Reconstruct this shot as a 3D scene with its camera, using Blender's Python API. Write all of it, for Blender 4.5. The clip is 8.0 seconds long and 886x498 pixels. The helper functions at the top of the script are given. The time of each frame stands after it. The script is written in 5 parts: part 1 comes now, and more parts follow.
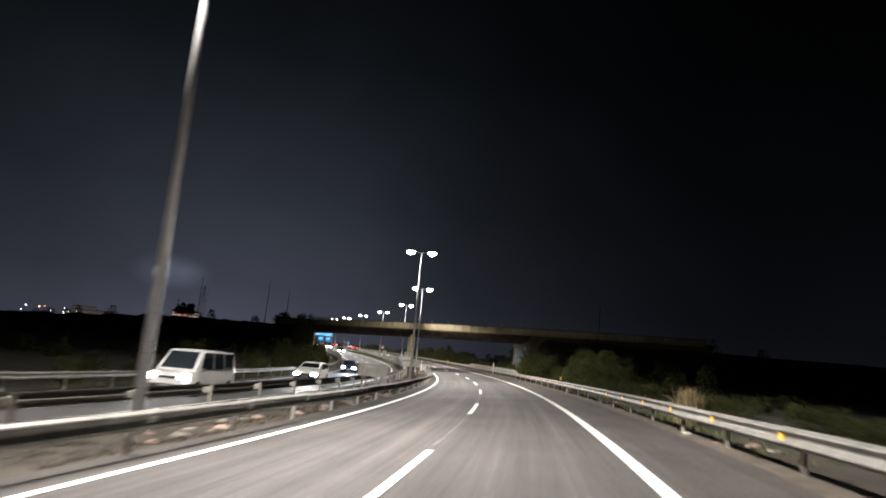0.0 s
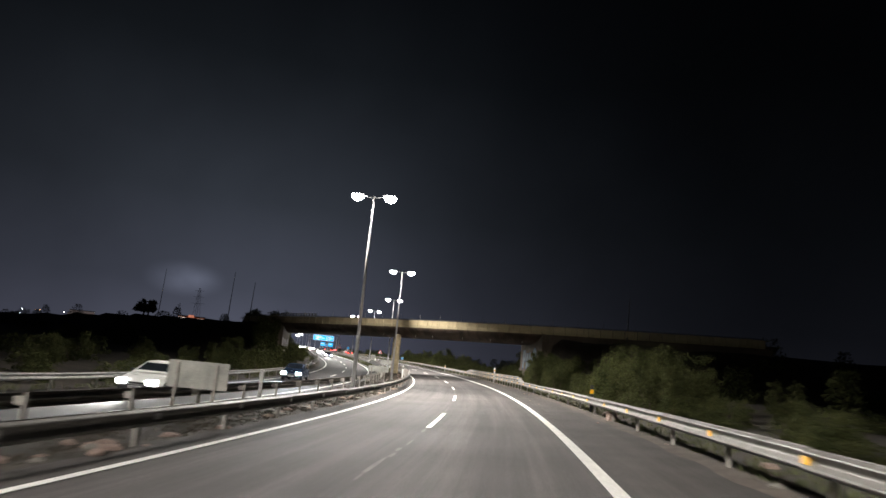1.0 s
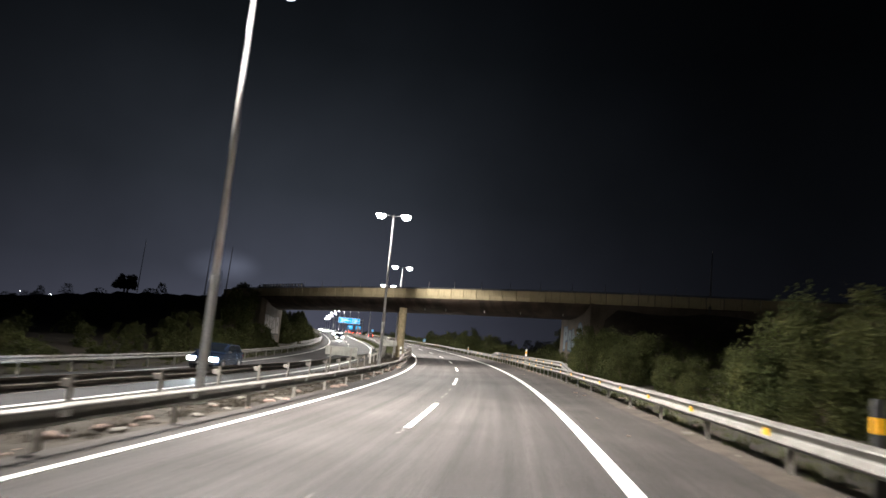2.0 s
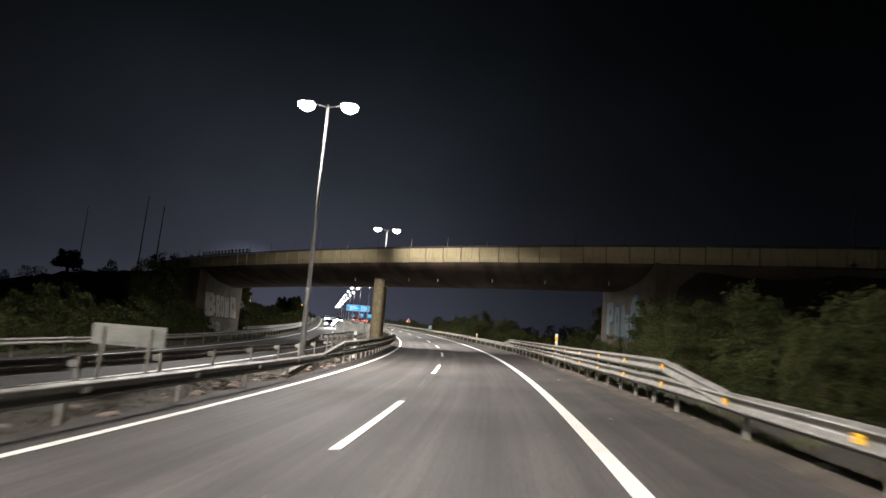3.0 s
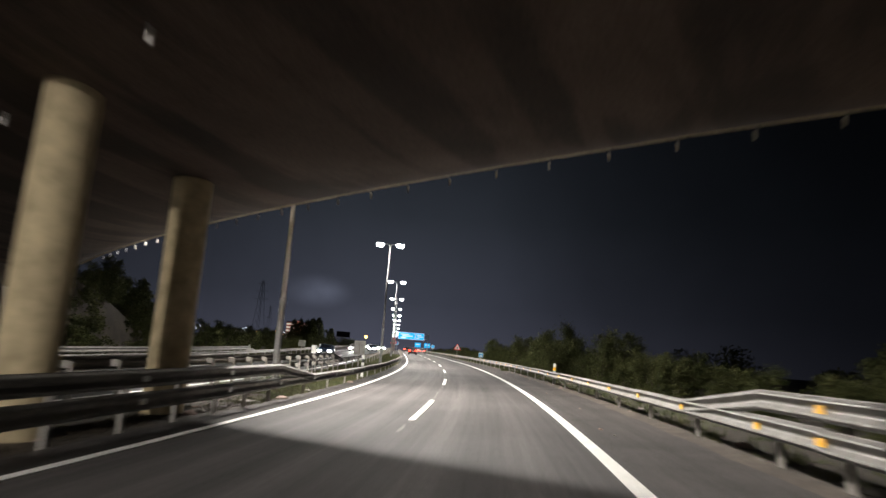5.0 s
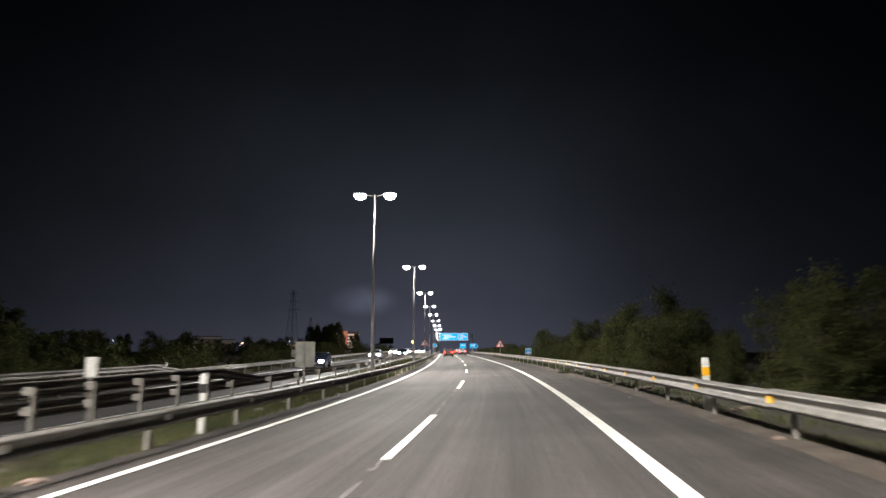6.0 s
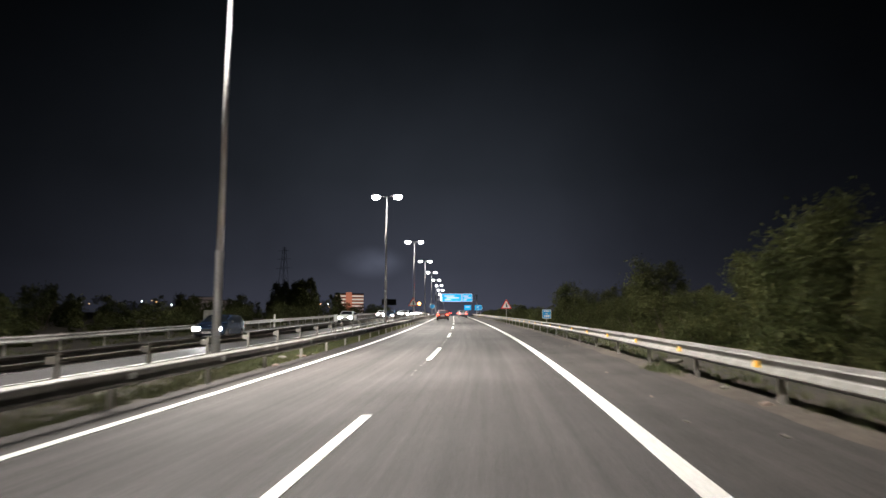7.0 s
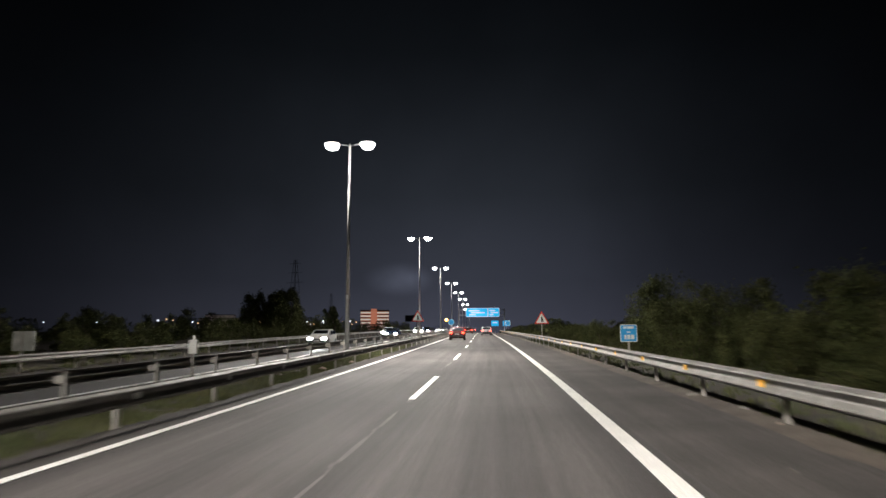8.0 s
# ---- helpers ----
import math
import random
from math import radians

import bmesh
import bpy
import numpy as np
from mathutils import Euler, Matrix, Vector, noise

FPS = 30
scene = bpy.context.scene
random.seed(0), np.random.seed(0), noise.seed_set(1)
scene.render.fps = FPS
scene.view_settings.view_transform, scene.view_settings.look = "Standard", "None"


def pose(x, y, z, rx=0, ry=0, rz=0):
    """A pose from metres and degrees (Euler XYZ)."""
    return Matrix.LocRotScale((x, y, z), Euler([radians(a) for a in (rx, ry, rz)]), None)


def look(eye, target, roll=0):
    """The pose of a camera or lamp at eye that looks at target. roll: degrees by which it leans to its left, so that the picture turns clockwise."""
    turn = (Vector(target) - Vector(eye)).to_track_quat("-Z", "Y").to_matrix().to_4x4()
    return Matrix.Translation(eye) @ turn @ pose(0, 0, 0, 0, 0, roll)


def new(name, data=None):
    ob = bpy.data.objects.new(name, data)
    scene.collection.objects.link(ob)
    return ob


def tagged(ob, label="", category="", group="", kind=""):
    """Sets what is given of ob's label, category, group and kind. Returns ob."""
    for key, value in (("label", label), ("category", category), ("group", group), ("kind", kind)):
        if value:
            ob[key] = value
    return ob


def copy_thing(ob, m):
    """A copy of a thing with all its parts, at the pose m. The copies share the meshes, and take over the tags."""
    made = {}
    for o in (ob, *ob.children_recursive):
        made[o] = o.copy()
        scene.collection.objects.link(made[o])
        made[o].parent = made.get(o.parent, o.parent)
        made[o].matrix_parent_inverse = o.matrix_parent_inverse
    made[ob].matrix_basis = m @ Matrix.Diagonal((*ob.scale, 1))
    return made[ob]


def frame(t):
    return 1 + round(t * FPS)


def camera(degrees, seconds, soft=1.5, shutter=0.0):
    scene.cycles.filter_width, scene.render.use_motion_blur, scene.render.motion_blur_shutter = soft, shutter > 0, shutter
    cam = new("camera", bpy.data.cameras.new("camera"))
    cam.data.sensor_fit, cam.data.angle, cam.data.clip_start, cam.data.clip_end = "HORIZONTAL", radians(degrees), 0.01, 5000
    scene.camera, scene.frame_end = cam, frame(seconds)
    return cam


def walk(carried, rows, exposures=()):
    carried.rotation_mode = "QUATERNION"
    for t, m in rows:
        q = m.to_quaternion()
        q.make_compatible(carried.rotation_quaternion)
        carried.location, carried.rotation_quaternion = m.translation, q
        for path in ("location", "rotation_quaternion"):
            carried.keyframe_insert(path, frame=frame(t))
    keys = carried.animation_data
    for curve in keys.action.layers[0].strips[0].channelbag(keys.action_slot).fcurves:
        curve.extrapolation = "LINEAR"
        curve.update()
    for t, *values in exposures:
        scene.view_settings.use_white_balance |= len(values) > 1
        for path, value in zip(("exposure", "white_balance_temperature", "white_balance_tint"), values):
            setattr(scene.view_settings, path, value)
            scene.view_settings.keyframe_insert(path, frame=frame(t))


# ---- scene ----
# ---- camera ----
PATH = [
    (0.0, (1.754, -2.638, 1.544), 9.048, 9.984, 5.086),
    (0.2, (1.917, 2.030, 1.643), 8.806, 11.259, 5.337),
    (0.5, (1.912, 8.031, 1.581), 8.616, 11.041, 5.214),
    (1.0, (1.657, 18.839, 1.579), 10.167, 10.532, 5.294),
    (1.5, (1.101, 29.650, 1.578), 12.043, 9.767, 4.118),
    (1.7, (0.800, 33.906, 1.632), 12.475, 9.460, 4.361),
    (2.8, (-1.799, 58.141, 1.753), 13.907, 7.675, 5.782),
    (3.0, (-2.358, 62.366, 1.764), 14.548, 7.810, 4.559),
    (3.5, (-4.167, 73.266, 1.868), 16.639, 8.881, 5.583),
    (4.0, (-6.230, 84.295, 1.993), 18.191, 9.819, 6.521),
    (4.5, (-8.475, 94.550, 2.082), 19.547, 9.955, 6.088),
    (4.7, (-9.505, 99.076, 2.127), 19.952, 9.923, 5.388),
    (5.8, (-16.152, 123.633, 2.547), 23.874, 10.301, 0.610),
    (6.0, (-17.400, 127.800, 2.621), 24.478, 10.007, -0.134),
    (6.5, (-21.056, 138.771, 2.880), 25.172, 8.655, -0.173),
    (6.8, (-23.519, 145.641, 2.988), 25.180, 7.734, -0.256),
    (7.0, (-25.060, 149.930, 3.115), 25.200, 6.730, 0.150),
    (7.5, (-28.850, 160.020, 3.404), 26.890, 7.135, -0.330),
    (8.0, (-33.286, 171.196, 3.712), 27.649, 8.135, -0.348),
]


def aim(eye, yaw, pitch, roll):
    y, p = radians(yaw), radians(pitch)
    ahead = Vector((-math.sin(y) * math.cos(p), math.cos(y) * math.cos(p), math.sin(p)))
    return look(eye, Vector(eye) + ahead * 10, roll)


cam = camera(68.14, 8.0, soft=1.5, shutter=0.3)
walk(cam, [(t, aim(e, y, p, r)) for t, e, y, p, r in PATH], exposures=[(0.0, 0.3), (0.5, 0.3), (1.0, 0.6), (1.6, 0.6), (3.0, 0.2), (3.6, 0.1), (4.0, -0.1), (4.6, 0.3), (5.8, 0.2), (6.6, 0.3), (7.0, 0.2), (7.4, -0.2), (8.0, 0.0)])

# ---- world: night sky with a glow of town light low down ----
world = bpy.data.worlds.new("night_sky")
scene.world = world
world.use_nodes = True
wn, wl = world.node_tree.nodes, world.node_tree.links
wn.clear()
w_out = wn.new("ShaderNodeOutputWorld")
w_bg = wn.new("ShaderNodeBackground")
w_co = wn.new("ShaderNodeTexCoord")
w_sep = wn.new("ShaderNodeSeparateXYZ")
w_ramp = wn.new("ShaderNodeValToRGB")
w_ramp.color_ramp.elements[0].position = 0.0
w_ramp.color_ramp.elements[0].color = (0.0142, 0.0150, 0.0212, 1)
w_ramp.color_ramp.elements[1].position = 0.75
w_ramp.color_ramp.elements[1].color = (0.0006, 0.0006, 0.0009, 1)
for w_at, w_col in ((0.09, (0.0079, 0.0087, 0.0120)), (0.22, (0.0042, 0.0049, 0.0064)), (0.42, (0.0017, 0.0021, 0.0027))):
    el = w_ramp.color_ramp.elements.new(w_at)
    el.color = (*w_col, 1)
# haze over the lit motorway; the lobe also stands in for lamp glare
w_dot = wn.new("ShaderNodeVectorMath")
w_dot.operation = "DOT_PRODUCT"
w_dot.inputs[1].default_value = (-0.462, 0.870, 0.17)
w_pow = wn.new("ShaderNodeMath")
w_pow.operation = "POWER"
w_pow.inputs[1].default_value = 13.0
w_map = wn.new("ShaderNodeMapRange")
w_map.inputs[3].default_value, w_map.inputs[4].default_value = 0.32, 4.2
w_noise = wn.new("ShaderNodeTexNoise")
w_noise.inputs["Scale"].default_value = 3.0
w_noise.inputs["Detail"].default_value = 4.0
w_nm = wn.new("ShaderNodeMapRange")
w_nm.inputs[1].default_value, w_nm.inputs[2].default_value = 0.35, 0.7
w_nm.inputs[3].default_value, w_nm.inputs[4].default_value = 0.85, 1.2
w_mul = wn.new("ShaderNodeMath")
w_mul.operation = "MULTIPLY"
# one low bank of cloud lit from the town
w_cs = wn.new("ShaderNodeVectorMath")
w_cs.operation = "SUBTRACT"
w_cs.inputs[1].default_value = (-0.5185, 0.8490, 0.0960)
w_cv = wn.new("ShaderNodeVectorMath")
w_cv.operation = "MULTIPLY"
w_cv.inputs[1].default_value = (1.0, 1.0, 2.1)
w_cd = wn.new("ShaderNodeVectorMath")
w_cd.operation = "LENGTH"
w_cm = wn.new("ShaderNodeMapRange")
w_cm.interpolation_type = "SMOOTHSTEP"
w_cm.inputs[1].default_value, w_cm.inputs[2].default_value = 0.062, 0.0
w_cm.inputs[3].default_value, w_cm.inputs[4].default_value = 0.0, 1.0
w_cn = wn.new("ShaderNodeTexNoise")
w_cn.inputs["Scale"].default_value, w_cn.inputs["Detail"].default_value = 11.0, 4.0
w_cr = wn.new("ShaderNodeMapRange")
w_cr.inputs[1].default_value, w_cr.inputs[2].default_value = 0.3, 0.7
w_cr.inputs[3].default_value, w_cr.inputs[4].default_value = 2.5, 8.0
w_ck = wn.new("ShaderNodeMath")
w_ck.operation = "MULTIPLY"
w_add = wn.new("ShaderNodeMath")
w_add.operation = "ADD"
wl.new(w_co.outputs["Generated"], w_sep.inputs[0])
wl.new(w_sep.outputs["Z"], w_ramp.inputs[0])
wl.new(w_co.outputs["Generated"], w_dot.inputs[0])
wl.new(w_dot.outputs["Value"], w_pow.inputs[0])
wl.new(w_pow.outputs[0], w_map.inputs[0])
wl.new(w_co.outputs["Generated"], w_noise.inputs["Vector"])
wl.new(w_noise.outputs[0], w_nm.inputs[0])
wl.new(w_map.outputs[0], w_mul.inputs[0])
wl.new(w_nm.outputs[0], w_mul.inputs[1])
wl.new(w_co.outputs["Generated"], w_cs.inputs[0])
wl.new(w_cs.outputs[0], w_cv.inputs[0])
wl.new(w_cv.outputs[0], w_cd.inputs[0])
wl.new(w_cd.outputs["Value"], w_cm.inputs[0])
wl.new(w_mul.outputs[0], w_add.inputs[0])
wl.new(w_co.outputs["Generated"], w_cn.inputs["Vector"])
wl.new(w_cn.outputs[0], w_cr.inputs[0])
wl.new(w_cm.outputs[0], w_ck.inputs[0])
wl.new(w_cr.outputs[0], w_ck.inputs[1])
wl.new(w_ck.outputs[0], w_add.inputs[1])
wl.new(w_ramp.outputs[0], w_bg.inputs["Color"])
wl.new(w_add.outputs[0], w_bg.inputs["Strength"])
wl.new(w_bg.outputs[0], w_out.inputs[0])

LAMP_WATTS = 17500.0
LAMP_COLOUR = (1.0, 0.945, 0.875)


# ---- materials ----
def material(name, colour, rough=0.8, metal=0.0, second=None, scale=6.0, fine=60.0, bump=0.0, spots=None, island=0.0, rand=0.0):
    """Base colour mixed with a second one by broad noise, fine grain, optional bump and dark spots."""
    m = bpy.data.materials.new(name)
    m.use_nodes = True
    n, l = m.node_tree.nodes, m.node_tree.links
    b = n["Principled BSDF"]
    b.inputs["Roughness"].default_value, b.inputs["Metallic"].default_value = rough, metal
    b.inputs["Base Color"].default_value = (*colour, 1)
    co = n.new("ShaderNodeTexCoord")
    second = second or tuple(c * 0.7 for c in colour)
    a = n.new("ShaderNodeTexNoise")
    a.inputs["Scale"].default_value, a.inputs["Detail"].default_value = scale, 5
    f = n.new("ShaderNodeTexNoise")
    f.inputs["Scale"].default_value, f.inputs["Detail"].default_value = fine, 3
    l.new(co.outputs["Object"], a.inputs["Vector"])
    l.new(co.outputs["Object"], f.inputs["Vector"])
    r = n.new("ShaderNodeMapRange")
    r.inputs[1].default_value, r.inputs[2].default_value = 0.32, 0.68
    l.new(a.outputs[0], r.inputs[0])
    mix = n.new("ShaderNodeMix")
    mix.data_type = "RGBA"
    mix.inputs[6].default_value, mix.inputs[7].default_value = (*colour, 1), (*second, 1)
    l.new(r.outputs[0], mix.inputs[0])
    g = n.new("ShaderNodeMapRange")
    g.inputs[1].default_value, g.inputs[2].default_value = 0.3, 0.7
    g.inputs[3].default_value, g.inputs[4].default_value = 0.75, 1.2
    l.new(f.outputs[0], g.inputs[0])
    hsv = n.new("ShaderNodeHueSaturation")
    l.new(mix.outputs[2], hsv.inputs["Color"])
    l.new(g.outputs[0], hsv.inputs["Value"])
    last = hsv.outputs[0]
    if island or rand:
        src = n.new("ShaderNodeNewGeometry").outputs["Random Per Island"] if island else n.new("ShaderNodeObjectInfo").outputs["Random"]
        k = island or rand
        v = n.new("ShaderNodeMapRange")
        v.inputs[3].default_value, v.inputs[4].default_value = 1 - k, 1 + k
        l.new(src, v.inputs[0])
        h2 = n.new("ShaderNodeHueSaturation")
        l.new(last, h2.inputs["Color"])
        l.new(v.outputs[0], h2.inputs["Value"])
        last = h2.outputs[0]
    l.new(last, b.inputs["Base Color"])
    rr = n.new("ShaderNodeMapRange")
    rr.inputs[3].default_value, rr.inputs[4].default_value = max(rough - 0.12, 0.03), min(rough + 0.1, 1)
    l.new(a.outputs[0], rr.inputs[0])
    l.new(rr.outputs[0], b.inputs["Roughness"])
    if bump:
        bp = n.new("ShaderNodeBump")
        bp.inputs["Strength"].default_value, bp.inputs["Distance"].default_value = bump, 0.02
        l.new(f.outputs[0], bp.inputs["Height"])
        l.new(bp.outputs[0], b.inputs["Normal"])
    return m


def glow(name, colour, strength):
    m = bpy.data.materials.new(name)
    m.use_nodes = True
    b = m.node_tree.nodes["Principled BSDF"]
    b.inputs["Base Color"].default_value = (*colour, 1)
    b.inputs["Emission Color"].default_value = (*colour, 1)
    b.inputs["Emission Strength"].default_value = strength
    return m


def glass(name, colour=(0.02, 0.025, 0.03)):
    m = bpy.data.materials.new(name)
    m.use_nodes = True
    b = m.node_tree.nodes["Principled BSDF"]
    b.inputs["Base Color"].default_value = (*colour, 1)
    b.inputs["Roughness"].default_value = 0.05
    b.inputs["Coat Weight"].default_value = 0.5
    return m


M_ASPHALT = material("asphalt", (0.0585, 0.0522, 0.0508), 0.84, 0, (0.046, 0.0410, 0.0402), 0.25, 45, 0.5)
M_ASPHALT_TWO = material("older_asphalt", (0.050, 0.048, 0.049), 0.82, 0, (0.040, 0.039, 0.040), 0.25, 45, 0.5)
M_SHOULDER = material("shoulder_asphalt", (0.060, 0.053, 0.049), 0.88, 0, (0.042, 0.037, 0.035), 0.5, 38, 0.9)
M_PAINT = material("road_paint", (0.86, 0.85, 0.82), 0.6, 0, (0.74, 0.73, 0.70), 1.5, 30, 0.2)
M_WORN = material("worn_paint", (0.070, 0.063, 0.060), 0.84, 0, (0.13, 0.12, 0.11), 1.3, 30, 0.4)
M_SOIL = material("dry_soil", (0.046, 0.034, 0.023), 0.95, 0, (0.022, 0.018, 0.012), 0.8, 7, 1.0)
M_STEEL = material("galvanised_steel", (0.23, 0.218, 0.20), 0.62, 0.2, (0.155, 0.146, 0.134), 2.2, 40, 0.05, rand=0.12)
M_POST = material("post_steel", (0.42, 0.40, 0.37), 0.6, 0.3, (0.30, 0.27, 0.24), 4, 40, 0.1, rand=0.15)
M_POLE = material("pole_steel", (0.50, 0.50, 0.50), 0.45, 0.5, (0.40, 0.40, 0.40), 1.5, 30)
M_AMBER = material("amber_reflector", (1.0, 0.54, 0.018), 0.35, 0, (1.0, 0.46, 0.012), 8, 60)
M_WHITE_REF = material("white_reflector", (0.75, 0.75, 0.72), 0.25, 0, (0.7, 0.7, 0.68), 8, 60)
M_CONCRETE = material("weathered_concrete", (0.52, 0.435, 0.265), 0.9, 0, (0.43, 0.36, 0.23), 0.9, 22, 0.2, rand=0.08)
# base darkened against bounced light, so the soffit's shade is in the colour
M_SOFFIT = material("soffit_concrete_shaded", (0.115, 0.080, 0.058), 0.95, 0, (0.070, 0.048, 0.035), 0.35, 14, 0.3)
# darker than the wall's own concrete: shade under the deck put into the colour
M_WALL = material("abutment_concrete_shaded", (0.15, 0.121, 0.09), 0.95, 0, (0.098, 0.079, 0.058), 0.6, 18, 0.4)
M_PIER = material("pier_concrete", (0.56, 0.46, 0.285), 0.9, 0, (0.46, 0.375, 0.235), 0.6, 3.0, 0.03)
M_DARKMETAL = material("dark_metal", (0.10, 0.10, 0.10), 0.6, 0.4, (0.07, 0.07, 0.07), 5, 40)
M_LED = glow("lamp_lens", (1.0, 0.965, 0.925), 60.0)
M_HOUSING = material("lamp_housing", (0.30, 0.30, 0.31), 0.5, 0.3, (0.25, 0.25, 0.26), 6, 40)

def tracks(m, depth, wheels=0.0):
    """Lengthwise polish and stains: noise stretched along the road, from the strip's own coordinates, and the paler bands that wheels wear."""
    n, l = m.node_tree.nodes, m.node_tree.links
    b = n["Principled BSDF"]
    b.inputs["Specular IOR Level"].default_value = 0.32
    uv = n.new("ShaderNodeUVMap")

    def value(socket, factor):
        h = n.new("ShaderNodeHueSaturation")
        l.new(b.inputs["Base Color"].links[0].from_socket, h.inputs["Color"])
        l.new(factor, h.inputs["Value"])
        l.new(h.outputs[0], b.inputs["Base Color"])

    for sx, sy, k in ((1.9, 0.035, depth), (7.0, 0.11, depth * 0.55)):
        mp = n.new("ShaderNodeMapping")
        mp.inputs["Scale"].default_value = (sx, sy, 1)
        a = n.new("ShaderNodeTexNoise")
        a.inputs["Scale"].default_value, a.inputs["Detail"].default_value = 1.0, 5
        l.new(uv.outputs[0], mp.inputs[0])
        l.new(mp.outputs[0], a.inputs["Vector"])
        r = n.new("ShaderNodeMapRange")
        r.inputs[1].default_value, r.inputs[2].default_value = 0.3, 0.7
        r.inputs[3].default_value, r.inputs[4].default_value = 1 - k, 1 + k
        l.new(a.outputs[0], r.inputs[0])
        value(b, r.outputs[0])
    # pale and dark chips of stone in the binder
    co = n.new("ShaderNodeTexCoord")
    chip = n.new("ShaderNodeTexVoronoi")
    chip.inputs["Scale"].default_value = 38.0
    l.new(co.outputs["Object"], chip.inputs["Vector"])
    r = n.new("ShaderNodeMapRange")
    r.inputs[3].default_value, r.inputs[4].default_value = 0.72, 1.28
    l.new(chip.outputs["Color"], r.inputs[0])
    value(b, r.outputs[0])
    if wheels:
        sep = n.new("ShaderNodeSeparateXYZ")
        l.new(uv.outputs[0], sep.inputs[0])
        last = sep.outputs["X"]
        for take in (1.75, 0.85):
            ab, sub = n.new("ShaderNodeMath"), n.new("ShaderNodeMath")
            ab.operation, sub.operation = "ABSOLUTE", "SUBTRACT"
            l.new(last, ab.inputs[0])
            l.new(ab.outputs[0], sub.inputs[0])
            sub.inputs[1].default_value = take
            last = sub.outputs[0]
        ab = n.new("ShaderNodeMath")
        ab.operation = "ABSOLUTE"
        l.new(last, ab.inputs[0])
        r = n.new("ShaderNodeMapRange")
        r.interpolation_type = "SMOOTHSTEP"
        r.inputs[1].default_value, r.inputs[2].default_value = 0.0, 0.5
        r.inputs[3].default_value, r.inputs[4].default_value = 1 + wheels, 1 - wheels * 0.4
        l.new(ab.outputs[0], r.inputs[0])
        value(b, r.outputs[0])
    return m


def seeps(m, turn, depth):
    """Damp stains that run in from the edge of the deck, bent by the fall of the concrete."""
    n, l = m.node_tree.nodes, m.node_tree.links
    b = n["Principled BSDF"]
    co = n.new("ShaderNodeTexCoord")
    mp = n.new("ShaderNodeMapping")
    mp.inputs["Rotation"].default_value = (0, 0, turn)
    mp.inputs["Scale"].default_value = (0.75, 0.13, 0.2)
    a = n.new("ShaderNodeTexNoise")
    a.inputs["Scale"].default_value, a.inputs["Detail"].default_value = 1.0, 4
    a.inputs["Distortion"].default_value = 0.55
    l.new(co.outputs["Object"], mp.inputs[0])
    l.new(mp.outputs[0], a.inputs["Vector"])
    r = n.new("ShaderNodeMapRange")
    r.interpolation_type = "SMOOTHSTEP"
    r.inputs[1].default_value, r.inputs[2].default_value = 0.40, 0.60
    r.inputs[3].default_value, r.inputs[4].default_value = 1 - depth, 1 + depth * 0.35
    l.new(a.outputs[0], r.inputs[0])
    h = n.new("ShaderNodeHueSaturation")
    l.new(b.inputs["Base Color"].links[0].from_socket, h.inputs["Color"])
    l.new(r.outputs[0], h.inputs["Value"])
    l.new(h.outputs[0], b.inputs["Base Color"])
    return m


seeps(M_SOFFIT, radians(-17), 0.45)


def drips(m, depth):
    """Narrow dark runs of dirt down an upright face."""
    n, l = m.node_tree.nodes, m.node_tree.links
    b = n["Principled BSDF"]
    co = n.new("ShaderNodeTexCoord")
    info = n.new("ShaderNodeObjectInfo")
    add = n.new("ShaderNodeVectorMath")
    add.operation = "ADD"
    l.new(co.outputs["Object"], add.inputs[0])
    sc = n.new("ShaderNodeMath")
    sc.operation = "MULTIPLY"
    sc.inputs[1].default_value = 40.0
    l.new(info.outputs["Random"], sc.inputs[0])
    l.new(sc.outputs[0], add.inputs[1])
    mp = n.new("ShaderNodeMapping")
    mp.inputs["Scale"].default_value = (8.0, 8.0, 0.55)
    a = n.new("ShaderNodeTexNoise")
    a.inputs["Scale"].default_value, a.inputs["Detail"].default_value = 1.0, 3
    l.new(add.outputs[0], mp.inputs[0])
    l.new(mp.outputs[0], a.inputs["Vector"])
    r = n.new("ShaderNodeMapRange")
    r.interpolation_type = "SMOOTHSTEP"
    r.inputs[1].default_value, r.inputs[2].default_value = 0.30, 0.44
    r.inputs[3].default_value, r.inputs[4].default_value = 1 - depth, 1.0
    l.new(a.outputs[0], r.inputs[0])
    h = n.new("ShaderNodeHueSaturation")
    l.new(b.inputs["Base Color"].links[0].from_socket, h.inputs["Color"])
    l.new(r.outputs[0], h.inputs["Value"])
    l.new(h.outputs[0], b.inputs["Base Color"])
    return m


drips(M_CONCRETE, 0.3)
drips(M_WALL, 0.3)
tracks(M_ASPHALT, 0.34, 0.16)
tracks(M_ASPHALT_TWO, 0.2)
tracks(M_SHOULDER, 0.22)

# ---- the line of the road: curvature, grade and banking along it ----
KAPPA = [0.00211, 0.002359, 0.002302, 0.00233, 0.002421, 0.002364, 0.002608, 0.002119, 0.001574, 0.001267, 0.000454, 0.000191,
         0.000178, 0.000117, -0.000095, -0.000200, -0.000150, 0.00005, 0.0001, 0.0001, 0.0001, 0.0001, 0.0001, 0.0001]
GRADE = [-0.00045, 0.00323, 0.01078, 0.01866, 0.0244, 0.02441, 0.02405, 0.0233, 0.02138, 0.01781, 0.01316, 0.00821, 0.00324]
BANK = [-0.05611, -0.0514, -0.04961, -0.03723, -0.02665, -0.01489, -0.00371, 0.00399, 0.00982, 0.01349, 0.0152, 0.01582, 0.01615]
LEN = np.arange(-20.0, 420.5, 1.0)
